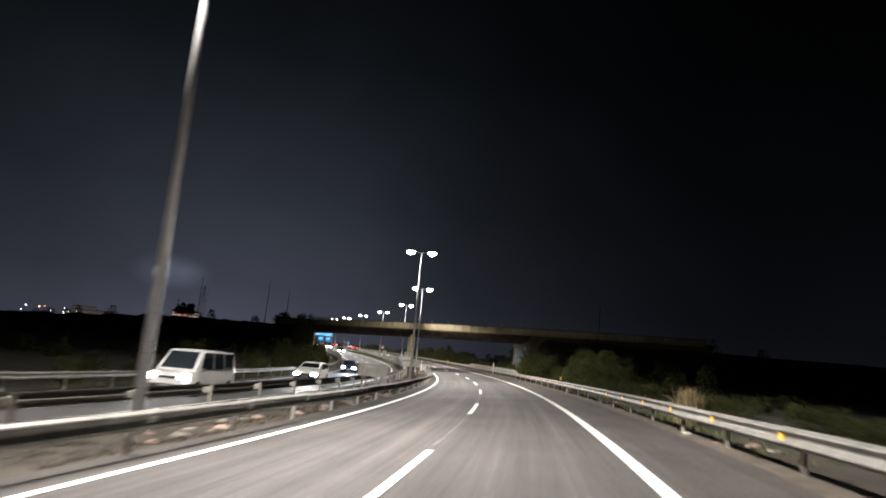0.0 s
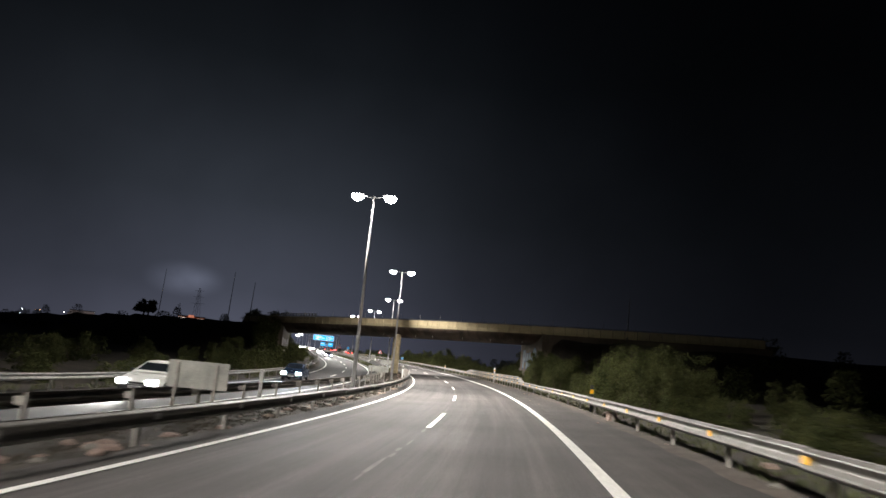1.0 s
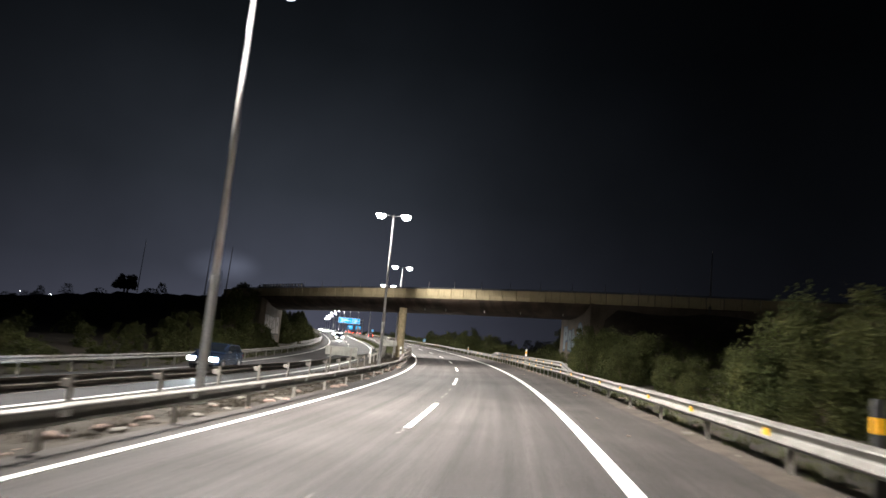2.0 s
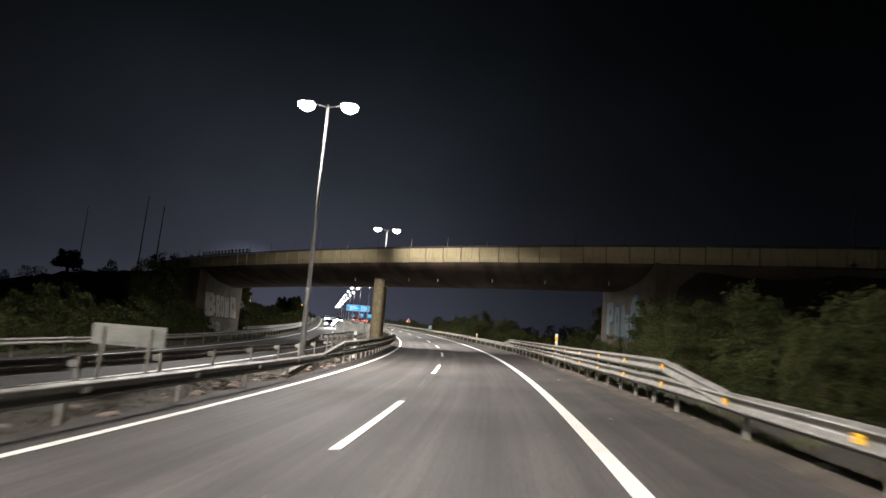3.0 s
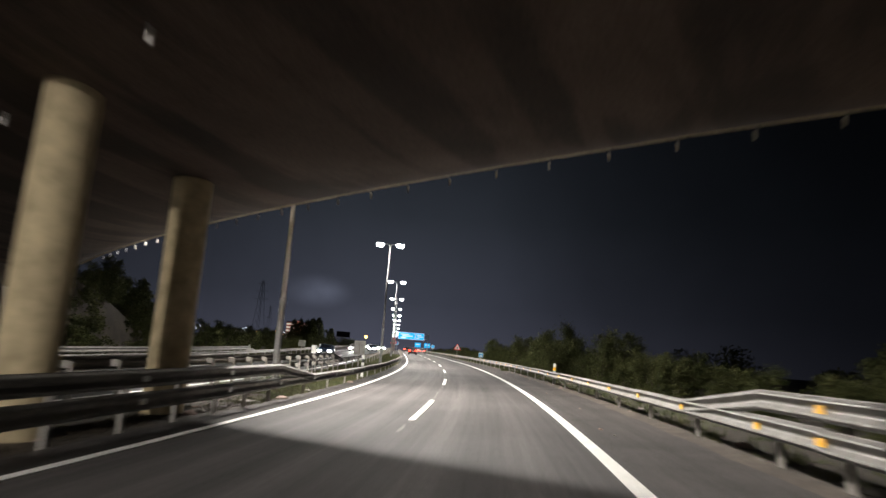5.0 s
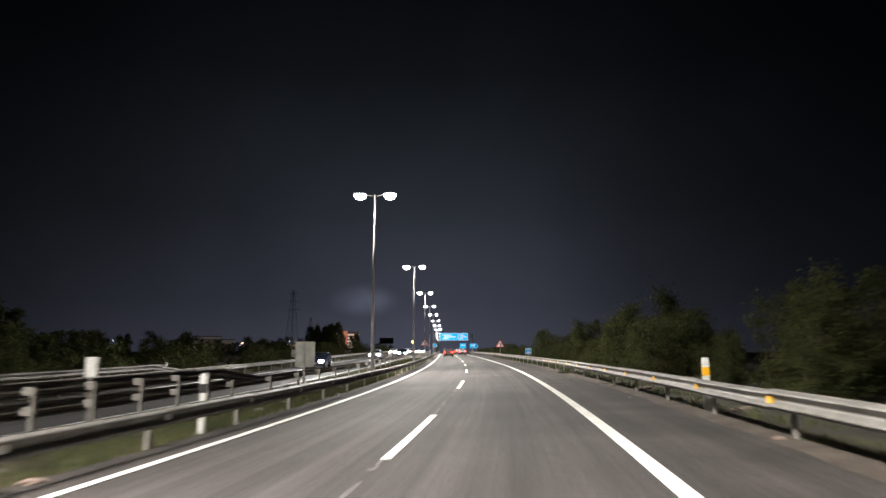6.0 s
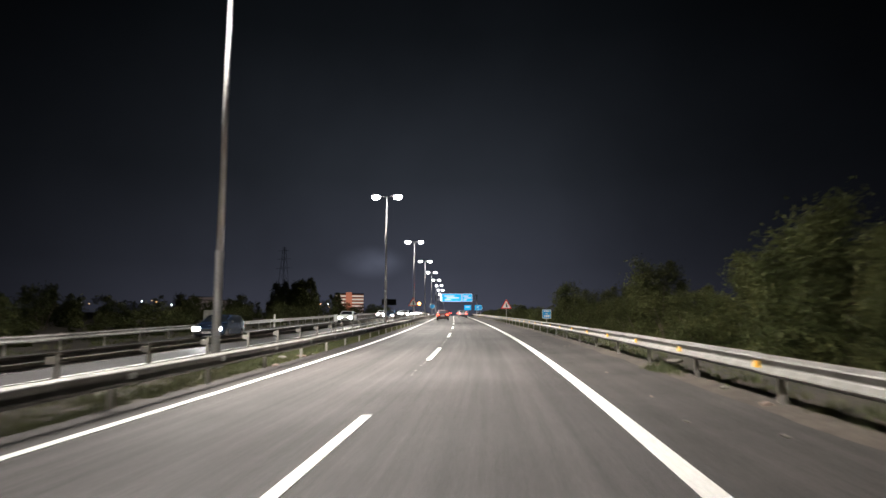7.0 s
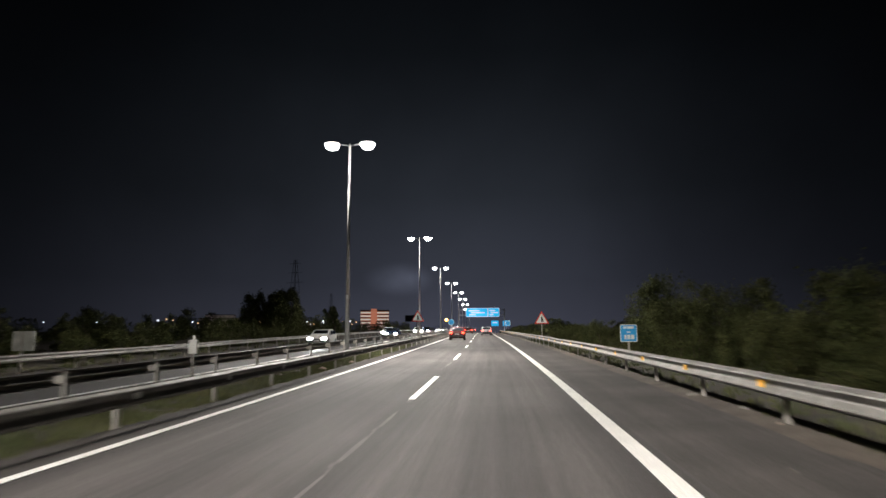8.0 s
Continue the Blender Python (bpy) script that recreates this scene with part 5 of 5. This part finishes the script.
panel_sign(181, -6.99, 1.14, 0.64, 0.66, "small blue and white distance panel with unreadable writing", [(-0.22, 0.33, 0.2, 0.13), (0.12, 0.33, 0.4, 0.13), (0.0, 0.06, 0.22, 0.07), (-0.2, -0.22, 0.12, 0.26), (0.0, -0.22, 0.18, 0.26), (0.22, -0.22, 0.18, 0.26)])
rnd = thing("round_sign", "round blue road sign with a white rim on a post", "road sign", stand(312.4, -7.24, 0.0))
sign_post(rnd, [0], 2.5)
circle = lambda r, z: [(r * math.cos(2 * math.pi * i / 24), z + r * math.sin(2 * math.pi * i / 24)) for i in range(24)]
part("plate", prism(circle(0.6, 2.45), 0.0, 0.02), M_SIGN_WHITE, rnd, "white rim")
part("field", prism(circle(0.54, 2.45), -0.004, 0.002), M_SIGN_BLUE, rnd, "blue field")
copy_thing(rnd, stand(287.8, 5.0, 0.0))

gantry = thing("sign_gantry", "lit blue direction panel on a gantry over the carriageway", "sign gantry", Matrix.Translation((-127.5, 380.4, 6.97)) @ Matrix.Rotation(radians(26.5), 4, "Z"))
for gx in (-8.2, 7.6):
    bm = bmesh.new()
    box(bm, (gx, 0.3, 4.1), (0.35, 0.35, 8.4), bevel=0.03)
    part("column", bm, M_POLE, gantry)
for gz in (6.2, 7.9):
    bm = bmesh.new()
    box(bm, (-0.3, 0.3, gz), (16, 0.22, 0.22))
    part("beam", bm, M_POLE, gantry)
for gx, gw in ((-2.0, 7.6), (3.9, 3.9)):
    part("panel", prism(rounded(gw, 3.0, 0.15, gx, 7.1), 0.0, 0.06), M_SIGN_LIT_W, gantry, "white rim")
    part("panel", prism(rounded(gw - 0.2, 2.8, 0.12, gx, 7.1), -0.02, 0.01), M_SIGN_LIT, gantry, "lit blue field")
    for k, (bx, bz, bw) in enumerate(((-0.12, 0.6, 0.5), (0.05, -0.1, 0.62), (-0.2, -0.8, 0.3))):
        part("bar", prism(rounded(bw * gw, 0.34, 0.05, gx + bx * gw, 7.1 + bz), -0.05, -0.015), M_SIGN_LIT_W, gantry)
far_gantry = thing("sign_gantry", "lit blue direction panels far along the motorway", "sign gantry", stand(455, -9.5, 0.0))
for gx in (-2.5, 2.5):
    bm = bmesh.new()
    box(bm, (gx, 0.2, 3.0), (0.3, 0.3, 6.5))
    part("column", bm, M_POLE, far_gantry)
for gx in (-2.6, 2.6):
    part("panel", prism(rounded(3.2, 2.4, 0.15, gx, 5.0), 0.0, 0.06), M_SIGN_LIT, far_gantry, "lit blue field")
    part("bar", prism(rounded(2.0, 0.4, 0.05, gx, 5.3), -0.05, -0.015), M_SIGN_LIT_W, far_gantry)


def panel_back(s, d, w, lo, hi):
    """A board that faces the other carriageway: ribs and posts on its back."""
    ob = thing("sign_board", "grey back of a sign board on two posts in the median", "road sign", stand(s, d, 0.0), "sign boards in the median")
    part("board", prism(rounded(w, hi - lo, 0.04, 0, (lo + hi) / 2), 0.0, 0.025), M_SIGN_BACK, ob)
    for z in (lo + 0.2 * (hi - lo), lo + 0.8 * (hi - lo)):
        bm = bmesh.new()
        box(bm, (0, -0.02, z), (w * 0.96, 0.035, 0.05))
        part("rib", bm, M_SIGN_BACK, ob)
    for x in (-w * 0.32, w * 0.32) if w > 1 else (0.0,):
        bm = bmesh.new()
        box(bm, (x, -0.07, hi / 2 - 0.15), (0.08, 0.06, hi + 0.2))
        part("post", bm, M_POST, ob)


panel_back(16.6, 6.5, 1.75, 0.78, 1.52)
panel_back(57.3, 6.6, 1.8, 1.04, 1.53)
panel_back(93.4, 6.7, 1.9, 1.26, 1.86)
panel_back(137.0, 6.6, 0.84, 1.0, 2.07)
panel_back(182.8, 18.7, 1.0, 0.9, 1.75)

# ---- delineators and small things on the verges ----
M_DEL_WHITE = material("white_plastic", (0.78, 0.78, 0.75), 0.5, 0, (0.66, 0.66, 0.62), 6, 40)
M_DEL_BLACK = material("black_plastic", (0.03, 0.03, 0.03), 0.5, 0, (0.04, 0.04, 0.04), 6, 40)


def delineator(s, d, top, band, label, foot=0.0, cap=None, body=M_DEL_WHITE):
    ob = thing("delineator", label, "delineator", stand(s, d, foot), "delineators beside the road")
    hi = top - foot
    bm = bmesh.new()
    box(bm, (0, 0, (hi - 0.1) / 2), (0.145, 0.08, hi + 0.1), bevel=0.018)
    part("post", bm, body, ob)
    if band:
        bm = bmesh.new()
        box(bm, (0, 0, hi - 0.25), (0.150, 0.086, 0.20), bevel=0.016)
        part("band", bm, band, ob, "coloured band")
    bm = bmesh.new()
    box(bm, (0, 0, hi + 0.0), (0.150, 0.086, 0.10), bevel=0.012, taper=0.82)
    part("cap", bm, cap or M_DEL_WHITE, ob)


def rail_box(s, d, lo, hi):
    """A white marker box on a stub above a guard rail."""
    ob = thing("rail_marker", "white marker box on a stub on the guard rail", "marker", stand(s, d, 0.0))
    bm = bmesh.new()
    box(bm, (0, 0, (lo + hi) / 2), (0.27, 0.10, hi - lo), bevel=0.02)
    part("box", bm, M_DEL_WHITE, ob)
    bm = bmesh.new()
    box(bm, (0, 0, lo / 2 - 0.05), (0.06, 0.06, lo + 0.1))
    part("stub", bm, M_POST, ob)


delineator(28.4, -6.15, 1.14, M_AMBER, "black post with a yellow reflector beside the guard rail", cap=M_DEL_BLACK, body=M_DEL_BLACK)
delineator(78.2, -6.15, 1.66, M_AMBER, "white post with an amber band beside the guard rail")
delineator(124.4, -6.15, 1.10, M_AMBER, "white post with an amber band beside the guard rail")
delineator(122.4, 4.5, 1.16, M_DEL_BLACK, "white post with a black band in the median")
rail_box(123.0, 7.35, 1.20, 1.64)
delineator(76.63, 7.26, 1.26, None, "white post in the median")
delineator(24.5, 7.35, 1.25, None, "white post in the median")
rail_box(174.9, 7.4, 0.90, 1.33)
delineator(78.2, 4.8, 1.42, M_DEL_BLACK, "white post with a black band in the median")
delineator(148.0, 17.9, 1.2, None, "white post beside the far guard rail")
delineator(198.0, 17.9, 1.2, None, "white post beside the far guard rail")

M_RUBBLE = material("pinkish_rubble", (0.40, 0.28, 0.235), 0.95, 0, (0.20, 0.16, 0.135), 5, 30, 0.6)
M_LITTER = material("pale_litter", (0.22, 0.20, 0.175), 0.8, 0, (0.15, 0.14, 0.12), 6, 30)


def rock_mesh(seed, mat):
    r = random.Random(seed)
    bm = bmesh.new()
    bmesh.ops.create_icosphere(bm, subdivisions=2, radius=1.0)
    o = r.uniform(0, 50)
    for v in bm.verts:
        v.co *= 1 + 0.35 * noise.noise(v.co * 1.3 + Vector((o, 0, 0)))
    return mesh_of(bm, "rock", mat)


ROCKS = [rock_mesh(i, M_RUBBLE) for i in range(3)] + [rock_mesh(i + 9, M_LITTER) for i in range(2)]
bm = bmesh.new()
box(bm, (0, 0, 0.17), (0.30, 0.58, 0.40), bevel=0.03, taper=0.86)
bmesh.ops.subdivide_edges(bm, edges=bm.edges, cuts=2, use_grid_fill=True)
for v in bm.verts:
    v.co += 0.05 * noise.noise_vector(v.co * 4.0)
ob = tagged(part("rubble_block", bm, M_RUBBLE), "broken block of pinkish concrete under the guard rail", "rubble")
ob.matrix_basis = stand(23.2, -6.0, -0.05, 8)
# a crushed bottle on the edge of the shoulder
M_BOTTLE = material("pale_green_plastic", (0.45, 0.62, 0.50), 0.3, 0, (0.70, 0.72, 0.68), 9, 40)
bottle = thing("crushed_bottle", "crushed pale green plastic bottle on the edge of the shoulder", "bottle", stand(-4.6, -5.88, 0.045, 62))
bm = bmesh.new()
tube(bm, (0, -0.13, 0), (0, 0.06, 0), 0.042, 0.040, 12)
tube(bm, (0, 0.06, 0), (0, 0.12, 0), 0.040, 0.014, 12)
for v in bm.verts:
    v.co.z *= 0.75
    v.co += 0.008 * noise.noise_vector(v.co * 25.0)
part("bottle_body", bm, M_BOTTLE, bottle, smooth=True)
bm = bmesh.new()
tube(bm, (0, 0.12, 0), (0, 0.145, 0), 0.016, 0.016, 10)
part("cap", bm, M_SIGN_WHITE, bottle, "white screw cap")
rng = random.Random(21)
for k in range(210):
    med = rng.random() < 0.6 or k > 120
    ss = rng.uniform(-12, 190) if k <= 60 else rng.uniform(-12, 100) if k <= 120 else rng.uniform(-14, 75)
    dd = rng.uniform(4.3, 5.6) if med else -6.0 - abs(rng.gauss(0, 0.5))
    ob = part("stone", ROCKS[rng.randrange(5)], None)
    tagged(ob, "pale stone lying on the verge", "stone", "stones on the verges")
    z = rng.uniform(0.04, 0.13)
    p = ground_at(ss, dd)
    ob.matrix_basis = Matrix.Translation(p + Vector((0, 0, z * 0.2))) @ Matrix.Rotation(rng.uniform(0, 6.28), 4, "Z") @ Matrix.Diagonal((z * 1.7, z * 1.2, z * 0.6, 1))
rng = random.Random(29)
for k in range(70):
    ob = part("stone", ROCKS[rng.randrange(5)], None)
    tagged(ob, "pale stone in the dust under the guard rail", "stone", "stones under the guard rail")
    z = rng.uniform(0.03, 0.09)
    ob.matrix_basis = stand(rng.uniform(-8, 190), -5.75 - abs(rng.gauss(0, 0.35)), z * 0.2 - 0.01, rng.uniform(0, 360)) @ Matrix.Diagonal((z * 1.7, z * 1.2, z * 0.7, 1))
rng = random.Random(27)
for k in range(26):
    ob = part("pebble", ROCKS[k % 5], None)
    tagged(ob, "small pale pebble lying on the hard shoulder", "stone", "pebbles on the shoulder")
    z = rng.uniform(0.018, 0.04)
    ob.matrix_basis = stand(rng.uniform(20, 175), -4.0 - rng.uniform(0, 1.35), z * 0.25, rng.uniform(0, 360)) @ Matrix.Diagonal((z * 1.6, z * 1.1, z * 0.6, 1))
for ss, dd in ((3.6, 5.0), (23.0, 4.9), (105.0, 4.9)):
    ob = part("litter", ROCKS[3], None)
    tagged(ob, "flat pale scrap of litter in the median", "litter")
    ob.matrix_basis = Matrix.Translation(ground_at(ss, dd) + Vector((0, 0, 0.02))) @ Matrix.Rotation(ss, 4, "Z") @ Matrix.Diagonal((0.22, 0.42, 0.04, 1))

# ---- distance ----
M_TOWER = material("orange_facade", (0.55, 0.22, 0.14), 0.8, 0, (0.48, 0.19, 0.12), 0.1, 3)
M_BLOCK = material("pale_facade", (0.34, 0.32, 0.30), 0.85, 0, (0.28, 0.26, 0.25), 0.1, 3)
M_WIN_WARM = glow("warm_window", (1.0, 0.78, 0.66), 0.55)
# wall emission stands in for street light falling on the far facades
M_FACADE_LIT = glow("emissive_orange_wall", (0.85, 0.30, 0.18), 0.42)
M_BLOCK_LIT = glow("emissive_pale_wall", (0.62, 0.52, 0.50), 0.06)
M_TOWN_WHITE = glow("town_light_white", (0.9, 0.95, 1.0), 9.0)
M_TOWN_WARM = glow("town_light_warm", (1.0, 0.5, 0.2), 7.0)

tower = thing("apartment_building", "orange apartment tower with lit balcony bands far away", "building", Matrix.Translation((-503, 878, 0)) @ Matrix.Rotation(radians(33), 4, "Z"))
bm = bmesh.new()
box(bm, (0, 4, 22), (36, 14, 46))
part("wall", bm, M_TOWER, tower)
bm = bmesh.new()
box(bm, (-1, -3.4, 24), (7.5, 1.2, 46))
part("stair_core", bm, M_FACADE_LIT, tower, "orange core, the lamplight on it set as emission")
for k in range(8):
    for x0, wd in ((-11.5, 13), (10.5, 15)):
        bm = bmesh.new()
        box(bm, (x0, -3.3, 12 + k * 4.3), (wd, 0.8, 2.0))
        part("balcony", bm, M_WIN_WARM, tower, "lit balcony band")
bm = bmesh.new()
box(bm, (0, 4, 45.4), (37, 15, 0.8))
part("roof", bm, M_BLOCK, tower)

for (bx, by, bz, wd, ht, az) in ((-361, 487, 9, 30, 11, 37), (-378, 500, 9, 18, 14, 37), (-478, 716, 4, 26, 20, 37), (-640, 900, 0, 30, 34, 35)):
    b = thing("apartment_block", "pale apartment block far off on the hill", "building", Matrix.Translation((bx, by, bz)) @ Matrix.Rotation(radians(az), 4, "Z"))
    bm = bmesh.new()
    box(bm, (0, 0, ht / 2 - 2), (wd, 12, ht + 4))
    part("wall", bm, M_BLOCK_LIT if bz > 0 else M_BLOCK, b)
    bm = bmesh.new()
    box(bm, (0, 0, ht + 0.2), (wd + 0.6, 12.6, 0.5))
    part("roof", bm, M_TRIM, b)
    for k in range(int(ht // 3)):
        for j in range(int(wd // 4)):
            bm = bmesh.new()
            box(bm, (-wd / 2 + 2 + j * 4, -6.05, 1.6 + k * 3), (1.5, 0.2, 1.4))
            part("window", bm, M_TRIM if (j * 7 + k * 3) % 5 else M_WIN_WARM, b)

rng = random.Random(33)
for nm, mat, cnt in (("town_lights", M_TOWN_WHITE, 30), ("town_lights", M_TOWN_WARM, 18)):
    bm = bmesh.new()
    for k in range(cnt):
        a = radians(rng.choice([rng.uniform(36.0, 42), rng.gauss(38.6, 0.5), rng.uniform(30, 33.5), rng.uniform(30, 48)]))
        r = rng.uniform(560, 760)
        e = radians(rng.gauss(1.55, 0.10))
        c = Vector((-2 - math.sin(a) * r, 15 + math.cos(a) * r, 1.6 + r * math.tan(e)))
        bmesh.ops.create_icosphere(bm, subdivisions=1, radius=rng.uniform(0.2, 0.65), matrix=Matrix.Translation(c))
    tagged(part(nm, bm, mat), "scattered lights of the town on the hill", "lights", kind="stuff")

bm = bmesh.new()
bmesh.ops.create_icosphere(bm, subdivisions=2, radius=2.2, matrix=Matrix.Translation((-493, 1058, 38)))
sodium = thing("street_lamp", "tall mast with an orange sodium lamp far beyond the motorway", "street lamp")
part("lamp_head", bm, glow("sodium_orange", (1.0, 0.42, 0.10), 12.0), sodium, "glowing orange lamp")
bm = bmesh.new()
tube(bm, (-493, 1058, 0), (-493, 1058, 36.5), 0.5, 0.3, 8)
part("mast", bm, M_DARKMETAL, sodium)

board = thing("billboard", "dark unlit billboard on two legs beside the motorway", "billboard", Matrix.Translation((-263, 564, 7.0)) @ Matrix.Rotation(radians(28), 4, "Z"))
bm = bmesh.new()
box(bm, (0, 0, 13.4), (10.5, 0.6, 4.4), bevel=0.05)
part("panel", bm, M_TRIM, board)
for x in (-2.5, 2.5):
    bm = bmesh.new()
    box(bm, (x, 0.4, 6.0), (0.4, 0.4, 14.0))
    part("leg", bm, M_DARKMETAL, board)

for (mx, my, mz, hh) in ((-54.3, 125.6, 7.1, 8.3), (-78.8, 142.9, 7.9, 9.4), (-47.5, 119.8, 6.8, 6.4), (10.6, 102.6, 7.5, 5.2)):
    mast = thing("thin_mast", "thin unlit mast on the ramp of the overpass", "mast", Matrix.Translation((mx, my, mz)))
    bm = bmesh.new()
    tube(bm, (0, 0, -0.4), (0.15, 0.1, hh), 0.08, 0.035, 8)
    part("pole", bm, M_DARKMETAL, mast)
    bm = bmesh.new()
    box(bm, (0, 0, 0.05), (0.3, 0.3, 0.1))
    part("base_plate", bm, M_DARKMETAL, mast)


def pylon(p, height):
    ob = thing("power_pylon", "dark steel lattice power pylon far off", "pylon", Matrix.Translation(p))
    bm = bmesh.new()
    n = 9
    for k in range(n):
        z0, z1 = height * k / n, height * (k + 1) / n
        w0, w1 = 2.6 * (1 - 0.85 * k / n), 2.6 * (1 - 0.85 * (k + 1) / n)
        c = ((1, 1), (-1, 1), (-1, -1), (1, -1))
        for i in range(4):
            a, b = c[i], c[(i + 1) % 4]
            tube(bm, (a[0] * w0, a[1] * w0, z0), (a[0] * w1, a[1] * w1, z1), 0.07, 0.06, 5, False)
            tube(bm, (a[0] * w0, a[1] * w0, z0), (b[0] * w1, b[1] * w1, z1), 0.035, 0.035, 4, False)
    part("lattice", bm, M_DARKMETAL, ob)
    for z, w in ((0.72, 4.2), (0.84, 3.6), (0.95, 2.8)):
        bm = bmesh.new()
        tube(bm, (-w, 0, height * z), (w, 0, height * z), 0.06, 0.06, 5)
        part("cross_arm", bm, M_DARKMETAL, ob)


pylon(Vector((-201, 368, 4)), 32)
pylon(Vector((-330, 560, 6)), 34)
